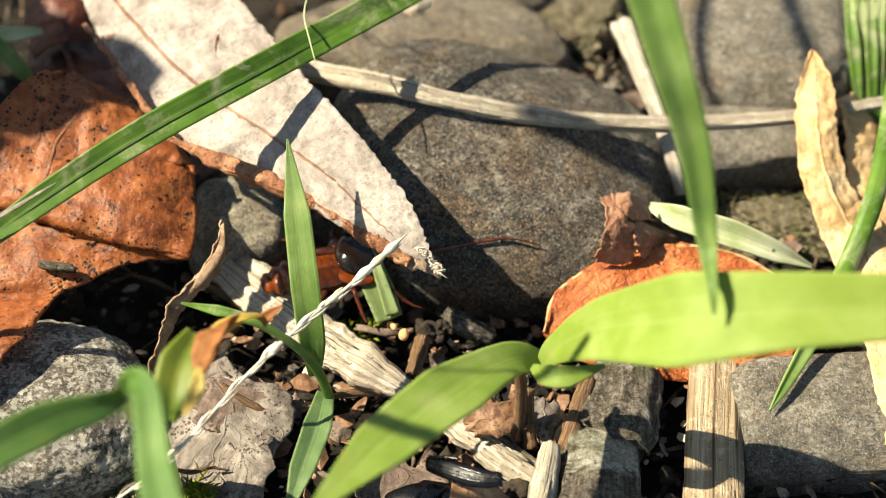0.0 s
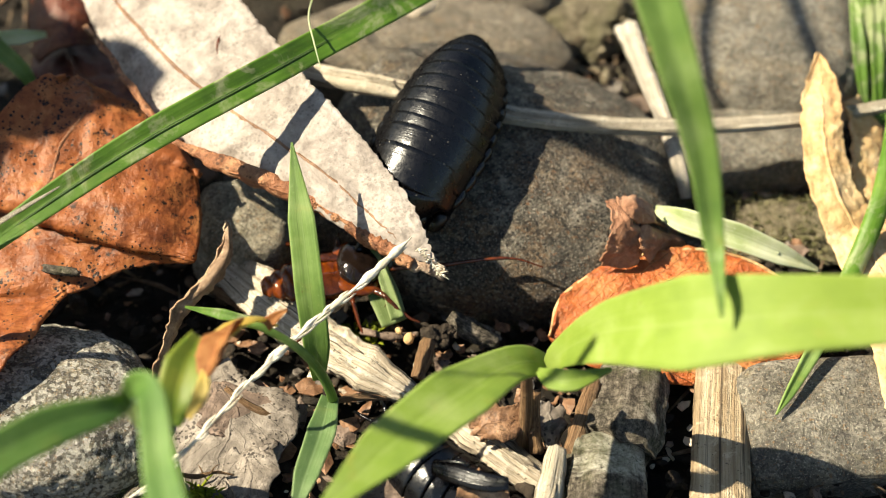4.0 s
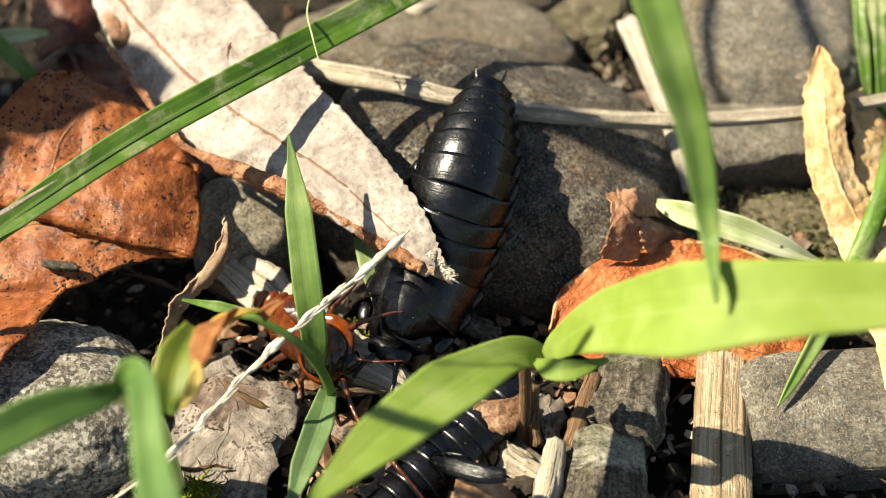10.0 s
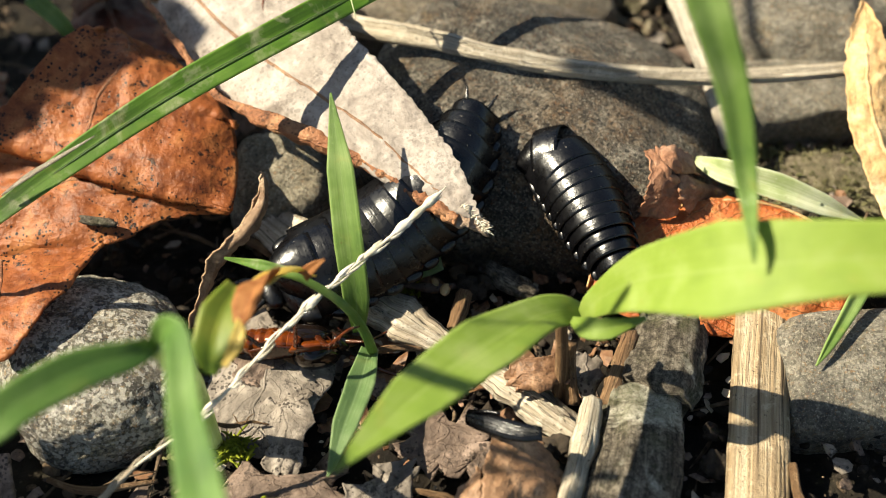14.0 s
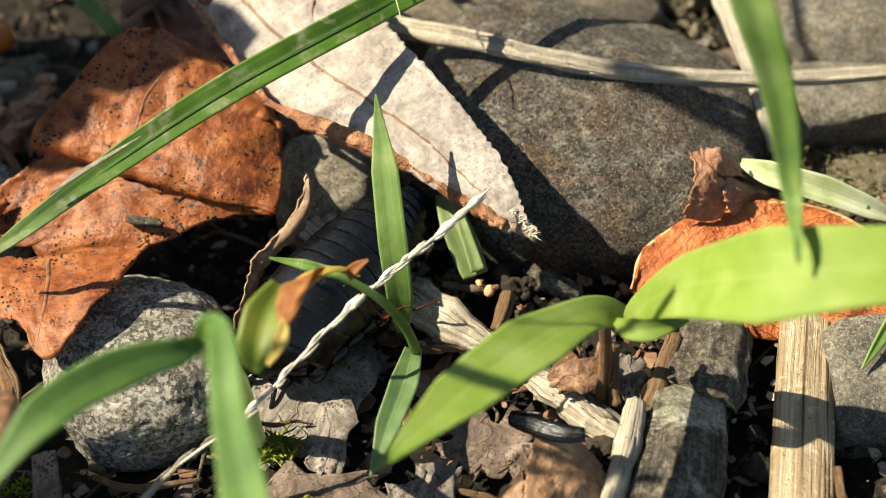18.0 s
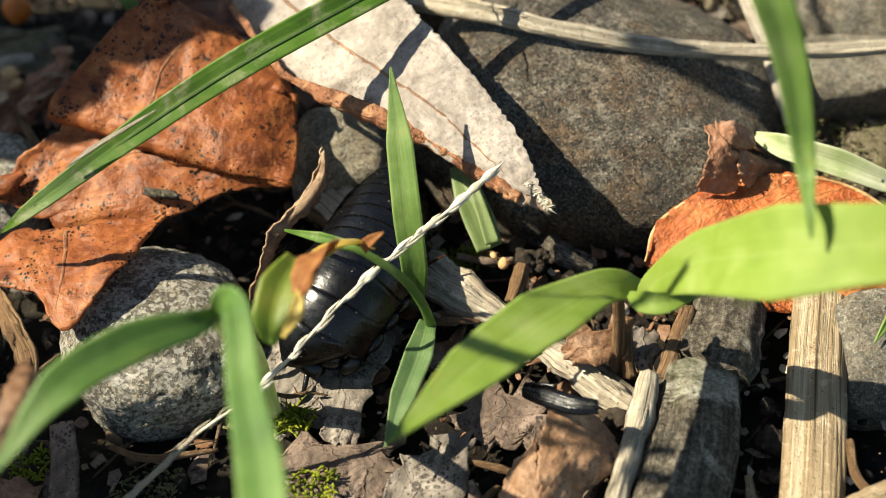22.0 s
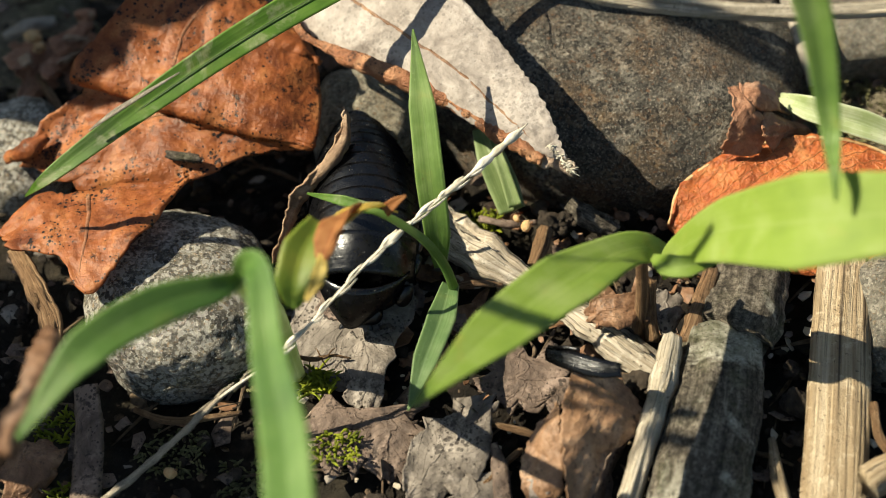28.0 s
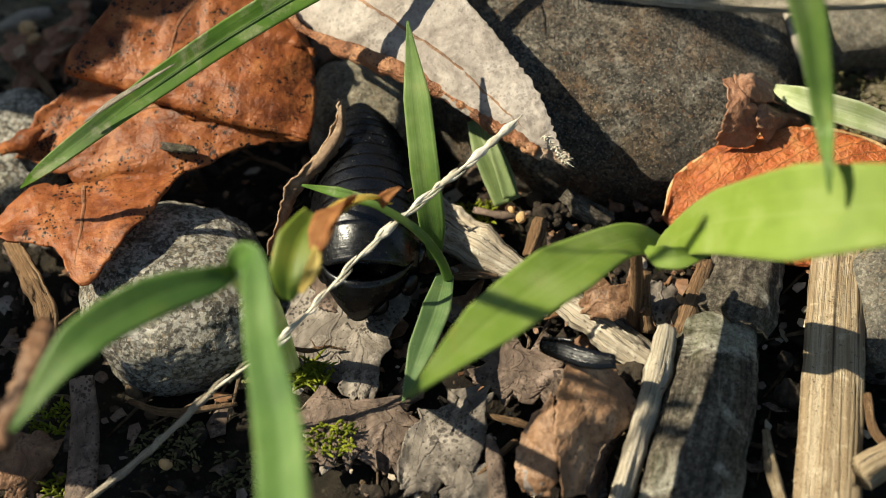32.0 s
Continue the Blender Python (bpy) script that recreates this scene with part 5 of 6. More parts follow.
    part("leaf_end", blade([(-20.1, -30.2, 25.2), (-21.0, -33.0, 25.0), (-21.5, -35.6, 24.2), (-21.9, -37.2, 22.8)], [1.8, 3.6, 3.4, 1.0], VIEW, 0.4, 40, 9, 0.18, 3, 14), GRASS_TURNING, mid, "green leaf end with yellow margin")
    part("leaf_margin", blade([(-19.4, -33.1, 25.4), (-19.6, -35.6, 25.0), (-20.6, -37.3, 24.0)], [0.5, 1.3, 0.4], VIEW, 0.3, 20, 7, 0.18, 3, 14), GRASS_YELLOW, mid, "yellow leaf margin")

    arch = thing("arching_grass", (30.9, -23.1, 4.0), "round green grass shoot bending down to the slab", "grass")
    part("stem", tube([(49.0, 19.0, 13.0), (45.8, 7.0, 11.5), (43.0, -1.7, 10.0), (39.9, -8.0, 7.0), (36.4, -14.1, 5.8)], [1.2, 1.1, 1.05, 1.0, 0.8], 14, 60, 0.7, VIEW, 0.1, 3), GRASS_DEEP, arch)
    part("tip", blade([(36.7, -13.7, 6.2), (34.3, -17.9, 5.9), (31.9, -21.8, 5.4), (30.5, -23.9, 5.0)], [1.7, 1.5, 0.9, 0.1], VIEW, 0.5, 30, 7, 0.2, 2, 15), GRASS, arch)
    pale = thing("bleached_grass", (29.9, -1.8, 4.0), "bleached pale green grass blade on the ground", "grass")
    part("blade", blade([(21.1, -0.2, 7.0), (23.6, -2.6, 8.0), (28.6, -4.2, 7.5), (33.2, -5.3, 6.0), (37.4, -5.8, 4.0)], [0.8, 2.4, 2.7, 2.1, 0.3], VIEW, 0.5, 50, 11, 0.2, 3, 16), GRASS_PALE, pale)
    part("midrib", blade([(21.5, -0.8, 7.4), (23.6, -2.7, 8.1), (28.5, -4.2, 7.6), (33.1, -5.4, 6.1)], [0.4, 0.7, 0.6, 0.3], VIEW, -0.2, 50, 5, 0.22, 1, 16), GRASS_PALE, pale)
    corner = thing("small_grass", (-43.8, 16.3, 6.0), "small green grass blade beside the brown curl", "grass")
    part("blade", blade([(-43.3, 14.5, 8.0), (-44.9, 15.9, 11.0), (-48.2, 18.1, 13.0)], [0.5, 1.7, 2.0], VIEW, 0.3, 30, 9, 0.18, 3, 17), GRASS, corner)
    part("blade", blade([(-43.0, 20.5, 12.0), (-45.3, 19.0, 13.0), (-48.8, 18.5, 13.0)], [0.6, 1.6, 1.6], VIEW, 0.3, 24, 9, 0.18, 3, 18), GRASS_PALE, corner, "pale yellowed blade")
    edge = thing("grass_tuft", (47.8, 15.2, 4.0), "dark green grass tuft at the stone's side", "grass")
    for k in range(1, 5):
        a, m, e = np.array((46.8, 14.8, 4.0)), np.array((46.5, 20.6, 9.0)), np.array((47.3, 28.1, 13.0))
        part("blade", blade([a + [k * 0.7 - 2, 0, 0], m + [k * 0.9 - 2.6, (k % 3) * 0.8, 0], e + [k * 1.3 - 4, (k % 2) * 2, 0]], [0.6, 1.5, 0.8], (-0.2 + 0.1 * (k % 4), -0.5, 0.8), 0.3, 24, 7, 0.18, 2, 30 + k), GRASS_DEEP, edge)
    stub = thing("grass_stub", (-5.8, -11.4, 3.0), "cut pale green grass stub at the stone's foot", "grass")
    part("blade", blade([(-8.6, -4.6, 7.2), (-7.4, -7.7, 6.6), (-6.2, -10.2, 5.4), (-5.2, -12.6, 4.2)], [1.6, 2.8, 3.0, 2.6], VIEW, 0.3, 30, 9, 0.3, 3, 19), GRASS_STUB, stub)
    part("blade", blade([(-7.4, -6.0, 8.0), (-6.2, -9.2, 6.8), (-4.9, -12.6, 5.0)], [0.6, 1.1, 1.4], VIEW, 0.3, 30, 9, 0.25, 3, 20), GRASS_STUB, stub)
    hair = thing("root_hair", (-13.2, 11.5, 12.0), "thin pale green plant hair hanging over the grass", "fibre")
    part("strand", tube([(-13.2, 13.6, 24.0), (-13.5, 9.3, 24.5), (-12.8, 5.7, 24.5), (-12.1, 3.2, 23.5)], [0.07, 0.09, 0.09, 0.05], 8, 40, 1, VIEW, 0.05), GRASS_PALE, hair)

    flower = thing("flower_stem", (-42.2, -45.7, 2.0), "thin chalky white dry flower stem with husks", "stem")
    pts = [(-43.2, -47.3, 3.0), (-36.2, -42.6, 6.0), (-29.9, -37.4, 9.0), (-23.8, -33.9, 12.0), (-17.2, -26.6, 14.5), (-12.5, -21.7, 15.5), (-7.6, -17.2, 16.5), (-3.4, -12.5, 17.0)]
    part("stalk", tube(pts[2:], [0.17, 0.17, 0.15, 0.15, 0.15, 0.07], 10, 90, 1, VIEW, 0.25, 4, 0.25), STEM_WHITE, flower)
    part("foot", tube(pts[:3], [0.32, 0.3, 0.26], 10, 40, 1, VIEW, 0.3, 5), STRAW, flower, "dry straw coloured foot")
    c = crv(pts, 200)
    tan = unit(np.gradient(c, axis=0))
    for k in range(34):
        r = random.Random(k)
        i = 14 + int(k * 5.2 + r.uniform(-2.5, 2.5))
        out = unit(np.cross(tan[i], np.array(VIEW))) * (1 if k % 2 else -1)
        a = c[i] + out * 0.1 + np.array(VIEW) * 0.05
        long = r.uniform(1.2, 2.8)
        b = a + tan[i] * long + out * r.uniform(0.0, 0.25)
        wide = r.uniform(0.2, 0.4) * (0.85 if k < 13 else 1.0)
        part("husk", blade([a, a * 0.55 + b * 0.45 + out * 0.14 + np.array(VIEW) * 0.12, b], [0.16, wide, 0.05], np.array(VIEW) + out * 0.5, -0.5, 12, 5, 0.1, 1, k), STEM_WHITE if k > 10 else STRAW, flower)
    for i, g in ((120, 0.9), (150, 1.0), (166, 1.3), (174, 1.5), (182, 1.3)):
        a, b = c[i], c[min(199, i + 15)]
        part("husk", tube([a, (a + b) / 2 + np.array(VIEW) * 0.15, b], [0.1, 0.33 * g, 0.06], 10, 14, 0.6, VIEW, 0.25, i, 0.2), STEM_WHITE, flower)


grasses()


def weeds(at, count, low, high, seed):
    """Unseen taller weeds, added beside the litter for their shade over the leaves."""
    rnd = random.Random(seed)
    ob = thing("shade_weed_clump", at, "unseen tall green weed clump added for its shade", "weed", "weeds")
    for k in range(count):
        a = np.array(at) + [rnd.uniform(-6, 6), rnd.uniform(-7, 7), 0]
        d = np.array([rnd.uniform(-10, 8), rnd.uniform(-7, 7), rnd.uniform(low, high)])
        part("leaf", blade([a, a + d * [0.2, 0.2, 0.55], a + d * [0.6, 0.6, 0.9], a + d], [2.0, 6.0, 10.0, 0.5], (0.7, -0.1, -0.7), 0.2, 24, 7, 0.2, 3, k), GRASS_DEEP, ob)


weeds((-106, 21, -1), 7, 80, 104, 8)
weeds((-104, -22, -1), 9, 45, 80, 9)
weeds((-70, -35, -1), 3, 42, 52, 12)
weeds((-110, 9, -1), 5, 84, 92, 14)


# unseen thin arching blades, added to draw lines of shade over stones and leaves
for k, (start, end, wide) in enumerate((
    ((-76.7, -26.7, 89.1), (-62.5, -28.6, 84.0), 1.2),
    ((-71.2, 44.3, 118.8), (-77.4, 27.8, 118.8), 1.5),
    ((-64.2, 45.2, 118.8), (-63.2, 24.9, 118.8), 1.6),
    ((-79.3, -30.8, 85.8), (-67.2, -28.1, 85.8), 0.7),
    ((-62.5, -21.6, 91.0), (-53.9, -21.0, 91.0), 1.1),
    ((-69.8, -30.0, 88.0), (-61.7, -32.7, 88.0), 1.5),
    ((-83.8, 16.1, 112.0), (-75.7, 13.5, 112.0), 3.4),
)):
    start, end = np.array(start), np.array(end)
    root = np.array((start[0] - 70 - 3 * k, 130.0 + 4 * k if start[1] > 0 else -130.0 - 4 * k, -1.0))
    ob = thing("shade_blade", root, "unseen thin arching grass blade added for its shade", "weed", "arching weeds")
    part("blade", blade([start - (end - start) * 0.1, start, (start + end) / 2, end, end + (end - start) * 0.1], [0.3, wide, wide, wide, 0.2], (0.68, -0.07, -0.72), 0.1, 30, 5, 0.2, 1, k), GRASS_DEEP, ob)
    part("stem", tube([root, root * 0.5 + start * 0.5 + [-8, 0, 14], start], [0.35, 0.25, 0.15], 8, 24), GRASS_DEEP, ob)

# ---- small finds on the soil ----
def tuft(at, count, spread, height, seed, label, material=MOSS):
    rnd = random.Random(seed)
    ob = thing("moss_tuft", at, label, "moss")
    for s in range(5):
        geos = []
        for k in range(count // 2):
            a = np.array(at) + [rnd.uniform(-1, 1) * spread, rnd.uniform(-1, 1) * spread * 0.8, 0]
            d = np.array([rnd.uniform(-1, 1), rnd.uniform(-1, 0.6), rnd.uniform(0.5, 1.2)]) * height * rnd.uniform(0.5, 1.1)
            geos.append(blade([a, a + d * 0.6, a + d + [0, 0, -height * 0.25]], [0.10, 0.26, 0.04], VIEW, 0.4, 6, 3, 0.06, 1, k))
        part("cushion", join(*geos), material, ob)


def finds():
    tuft((-23.1, -31.1, 1.5), 60, 1.5, 1.8, 1, "bright green moss tuft on the soil")
    tuft((-20.0, -38.7, 2.8), 40, 1.9, 1.1, 2, "yellow green moss on a brown leaf scrap")
    tuft((-46.6, -36.5, 1.5), 30, 2.0, 1.4, 3, "green moss patch beside the stalk")
    tuft((-44.3, -43.2, 1.0), 20, 1.6, 1.2, 4, "sparse green moss on dark soil")
    tuft((33.5, 2.7, 1.0), 130, 5.5, 0.9, 6, "short olive moss between the stones", MOSS_OLIVE)
    tuft((28.3, 8.0, 1.0), 70, 3.0, 0.9, 7, "short olive moss under the stalk", MOSS_OLIVE)
    tuft((-8.1, -12.2, 1.5), 40, 1.5, 1.2, 8, "small green moss tuft in the shade")
    tuft((-29.6, -30.6, 1.0), 40, 1.6, 1.3, 9, "dark moss under the flower stem", MOSS_OLIVE)
    tuft((-35.5, -38.4, 0.6), 60, 3.0, 1.0, 10, "dark moss on the soil", MOSS_OLIVE)
    tuft((-28.3, -41.2, 0.6), 50, 2.5, 1.0, 11, "dark moss beside a leaf piece", MOSS_OLIVE)
    wing = thing("beetle_wing_case", (2.2, -31.5, 6.6), "shiny black ribbed beetle wing case on the litter", "wing case")
    part("shell", sheet([(-1.2, -30.4, 7.4), (0.7, -31.7, 8.6), (3.2, -33.2, 9.6), (5.2, -34.0, 10.0)], [(-1.4, -31.6, 6.9), (0.3, -33.2, 8.0), (2.9, -34.7, 9.0), (5.2, -35.0, 9.6)], 30, 12, 0.2, (0, 0), 0.05, 0.05, 0.25, 50), SHELL_BLACK, wing)
    for k in range(3):
        part("rib", vein([(0.25 + 0.25 * k, 0.03), (0.25 + 0.25 * k, 0.5), (0.3 + 0.2 * k, 0.97)], [0.06, 0.13, 0.08], 0.1, k, 20), SHELL_BLACK, wing)
    part("splinter", tube([(-1.4, -30.7, 7.4), (0.2, -31.5, 8.8), (1.5, -32.1, 9.4)], [0.08, 0.2, 0.1], 7, 12), SHELL_BLACK, wing)
    husk = thing("insect_husk", (-22.5, -29.3, 3.0), "small dry brown insect husk on the soil", "insect")
    part("body", tube([(-24.7, -29.8, 4.2), (-22.9, -30.4, 4.6), (-21.2, -29.8, 4.4), (-19.6, -29.7, 3.8)], [0.15, 0.28, 0.2, 0.1], 10, 24, 1, VIEW, 0.3, 4, 0.3), TWIG, husk)
    for k, (x, y, z) in enumerate(((-1.2, -0.9, -0.5), (0.0, -1.1, -0.6), (1.2, -0.8, -0.5), (-0.6, 1.0, 0.2), (0.8, 1.1, 0.2))):
        a = np.array((-22.7, -30.2, 4.5)) + [k * 0.5 - 1, 0, 0]
        part("leg", tube([a, a + np.array([x * 0.5, y * 0.5, 0.4]), a + np.array([x, y, z])], [0.08, 0.07, 0.03], 6, 8), TWIG, husk)
    fruit = thing("berry", (-60.9, 22.2, 2.0), "round orange berry in the shade behind the leaves", "berry")
    part("flesh", pebble((-59.7, 20.7, 5.0), (1.6, 1.6, 1.7), (0, 0, 0), 71, 4, 0.06, 2.0), BERRY, fruit)
    part("stalk", tube([(-59.7, 21.6, 6.0), (-59.8, 21.9, 7.0), (-61.3, 24.4, 6.0)], [0.2, 0.16, 0.14], 8, 12), TWIG, fruit)
    for k, (p, q) in enumerate((((-54.0, 10.2, 5.0), (2.2, 1.0, 0.5)), ((-54.8, 8.2, 4.0), (2.6, 0.9, 0.5)), ((-58.9, 6.9, 5.0), (2.4, 1.5, 0.4)), ((-53.3, 14.7, 4.0), (1.4, 0.8, 0.6)))):
        chip = thing("leaf_chip", p, "pale crumpled bit of dry leaf behind stones", "leaf chip", "leaf chips")
        part("flake", pebble(p, q, (20, 10 * k, 40 + 35 * k), 75 + k, 4, 0.6, 2.6), LEAF_HUSK, chip)
        part("fold", pebble(np.array(p) + [q[0] * 0.4, -0.3, 0.5], (q[0] * 0.6, q[1] * 0.5, 0.25), (-15, 20, 20 + 50 * k), 85 + k, 3, 0.6, 2.6), LEAF_DRY, chip)
    for k, (p, r) in enumerate((((-58.2, 10.7, 5.0), 0.8), ((-57.3, 9.5, 4.5), 0.6), ((-3.8, -14.6, 4.5), 0.5), ((-4.8, -13.5, 4.2), 0.32), ((-35.3, -40.8, 1.5), 0.5))):
        seed = thing("seed", p, "small pale tan seed on the soil", "seed", "seeds")
        part("kernel", pebble(p, (r * 1.3, r, r * 0.9), (0, 0, 40 * k), k, 3, 0.15, 2.0), LEAF_TAN, seed)
        part("tip", pebble(np.array(p) + [r, 0.2, 0.2], (r * 0.4, r * 0.3, r * 0.3), (0, 0, 0), k, 2, 0.1, 2.0), LEAF_BROWN, seed)
    for k, (p, r) in enumerate((((-1.5, -13.6, 3.5), 1.3), ((-0.0, -12.9, 3.5), 0.9), ((-2.1, -13.0, 3.6), 0.8), ((-37.4, -8.0, 2.0), 0.9), ((-36.9, -8.9, 2.0), 0.7), ((-32.2, -10.5, 2.0), 0.8), ((20.8, -32.8, 2.0), 1.3), ((20.9, -36.3, 2.0), 1.0), ((20.8, -29.2, 2.0), 1.0), ((29.1, -24.1, 2.0), 1.0), ((6.8, -31.3, 2.5), 1.5), ((5.8, -32.8, 2.5), 1.1))):
        clod = thing("soil_clod", p, "small crumbly dark soil clod", "clod", "soil clods")
        part("lump", pebble(p, (r * 0.95, r * 0.75, r * 0.6), (0, 20, 50 * k), k + 60, 4, 0.7, 2.0, 0.06), CHIPS, clod)
        part("crumb", pebble(np.array(p) + [r * 0.9, -r * 0.5, -r * 0.2], (r * 0.4, r * 0.4, r * 0.3), (0, 20, 50 * k), k + 80, 3, 0.5, 2.0), CHIPS, clod)


finds()


# ---- uncountable litter ----
def litter(name, count, low, high, material, label, seed, flat=0.45, area=(-75, 65, -55, 60), lift=1.2):
    rnd = random.Random(seed)
    v0, f0 = ball(2)
    vs, fs, k = [], [], 0
    for _ in range(count):
        s = low + (high - low) * rnd.random() ** 3
        m = np.array(Euler((rnd.uniform(-0.7, 0.7), rnd.uniform(-0.7, 0.7), rnd.uniform(0, 6.3))).to_matrix())
        lump = 1 + 0.45 * np.array([noise.noise(Vector(p) * 1.6 + Vector((_ * 1.7, 0, 0))) for p in v0])[:, None]
        q = (v0 * lump * [s * rnd.uniform(0.8, 2.2), s, s * flat]) @ m.T
        vs.append(q + [rnd.uniform(area[0], area[1]), rnd.uniform(area[2], area[3]), rnd.uniform(-0.8, lift)])
        fs += [tuple(i + k for i in f) for f in f0]
        k += len(v0)
    ob = part(name, (np.vstack(vs), fs, None), material, None, label)
    tagged(ob, label, "litter", "", "stuff")


litter("soil_crumbs", 4200, 0.15, 0.8, CHIPS, "dark crumbs of soil and rotten bark", 1)
litter("litter_chips", 1300, 0.12, 0.75, CHIPS_PALE, "pale brown chips of wood and leaf", 2, 0.3)


litter("fine_gravel", 500, 0.15, 0.5, GRAVEL, "tan grey fine gravel between the stones", 6, 0.7, (22, 46, 0, 14), 1.0)
litter("fine_gravel", 350, 0.15, 0.6, GRAVEL, "tan grey fine gravel behind the stones", 7, 0.7, (8, 26, 24, 46), 2.0)


for k, (p, s) in enumerate((((33.8, 3.7, -0.6), (11, 5.0, 2.0)), ((28.0, 9.0, -0.6), (6, 4.0, 1.8)), ((15.9, 36.6, 0.0), (8, 7.0, 3.5)), ((23.3, 45.3, 0.0), (9, 7, 4)), ((-60.1, 15.4, -0.8), (8, 7, 2.0)))):
    ob = part("soil_mound", pebble(p, s, (0, 0, 20 * k), 90 + k, 6, 0.35, 2.0, 0.05), MOUND, None, "", p)
    tagged(ob, "crumbly pale soil with thin moss between stones", "soil", "soil mounds")


def fibres():
    rnd = random.Random(4)
    geos = []
    for k in range(420):
        a = np.array([rnd.uniform(-75, 60), rnd.uniform(-55, 55), rnd.uniform(0.0, 1.4)])
        d = np.array([rnd.gauss(0, 1), rnd.gauss(0, 1), rnd.gauss(0, 0.12)]) * rnd.uniform(1.0, 3.5)
        geos.append(tube([a, a + d + [0, 0, rnd.uniform(0, 0.8)], a + d * 1.8 + [rnd.uniform(-1, 1), 0, -0.2]], [0.1, rnd.uniform(0.1, 0.3), 0.06], 5, 7, 0.6, VIEW, 0.2, k))
    ob = part("litter_fibres", join(*geos), CHIPS_PALE, None, "dry fibres and bits of stem")
    tagged(ob, "dry fibres and broken bits of stem on soil", "litter", "", "stuff")


fibres()


def shards(name, count, material, label, seed, area, low=0.4, high=1.7):
    """Thin torn flakes of leaf, lying at all angles."""
    rnd = random.Random(seed)
    vs, fs, k = [], [], 0
    for _ in range(count):
        size = low + (high - low) * rnd.random() ** 2.5
        sides = rnd.randrange(5, 9)
        ring = [(math.cos(6.2832 * i / sides) * size * rnd.uniform(0.45, 1.2) * 1.3, math.sin(6.2832 * i / sides) * size * rnd.uniform(0.45, 1.1), rnd.uniform(-0.18, 0.18) * size) for i in range(sides)]
        m = np.array(Euler((rnd.gauss(0, 0.35), rnd.gauss(0, 0.35), rnd.uniform(0, 6.3))).to_matrix())
        at = [rnd.uniform(area[0], area[1]), rnd.uniform(area[2], area[3]), rnd.uniform(0.3, 1.5)]
        top = np.array([(0, 0, rnd.uniform(0.0, 0.25) * size)] + ring) @ m.T + at
        low_side = top - m @ np.array([0, 0, 0.12])
        vs += [top, low_side]
        n = sides + 1
        for i in range(sides):
            a, c = 1 + i, 1 + (i + 1) % sides
            fs += [(k, k + a, k + c), (k + n, k + n + c, k + n + a), (k + a, k + n + a, k + n + c, k + c)]
        k += 2 * n
    ob = part(name, (np.vstack(vs), fs, None), material, None, label, None, False)
    tagged(ob, label, "litter", "", "stuff")


shards("leaf_flakes", 520, LEAF_ROT, "dark torn flakes of rotten leaf on soil", 21, (-70, 55, -55, 25))
shards("leaf_flakes", 300, LEAF_GREY, "grey torn flakes of rotten leaf on soil", 22, (-70, 55, -55, 25), 0.3, 1.2)
shards("leaf_flakes", 170, LEAF_BROWN, "brown crisp scraps of leaf in the litter", 31, (-26, 16, -31, -8), 0.35, 1.5)
shards("wood_flakes", 150, WOOD, "pale splinters of rotten wood in the litter", 32, (-26, 30, -45, -8), 0.2, 0.8)
shards("leaf_flakes", 260, LEAF_BROWN, "brown torn flakes of leaf on soil", 23, (-70, 55, -55, 50), 0.3, 1.3)

# ---- the insects ----
COUNT = 13
WIDE = (8.6, 9.8, 10.2, 10.4, 10.4, 10.2, 9.9, 9.5, 8.9, 8.1, 7.1, 5.9, 4.6)


def plate(width, length, height, lobe, front=0.0, flare=0.2, slope=0.22, thick=0.26):
    """One arched back plate with swept side lobes, in its own space: x across, y ahead, z up."""
    u = np.linspace(-1, 1, 25)
    v = np.linspace(0, 1, 9)
    U, V = np.meshgrid(u, v)
    a = U * 1.42
    x = width / 2 * np.sin(a) / math.sin(1.42) * (1 + 0.06 * (1 - V) * np.abs(U) ** 5)
    z = height * (np.cos(a) - math.cos(1.42)) / (1 - math.cos(1.42))
    x = x * (1 - front * V**2.6 * 0.5)
    y = (V - 0.62) * length - lobe * np.abs(U) ** 6 * (1 - 0.35 * V) - front * length * 0.5 * np.abs(U) ** 2.0 * V
    z = z + flare * (1 - V) ** 2 - slope * V + 0.22 * np.sin(V * 3.1) * (slope / 0.22) - front * 0.9 * V**3
    return slab(np.stack([x, y, z], -1), thick * (1 - 0.55 * np.abs(U) ** 6))


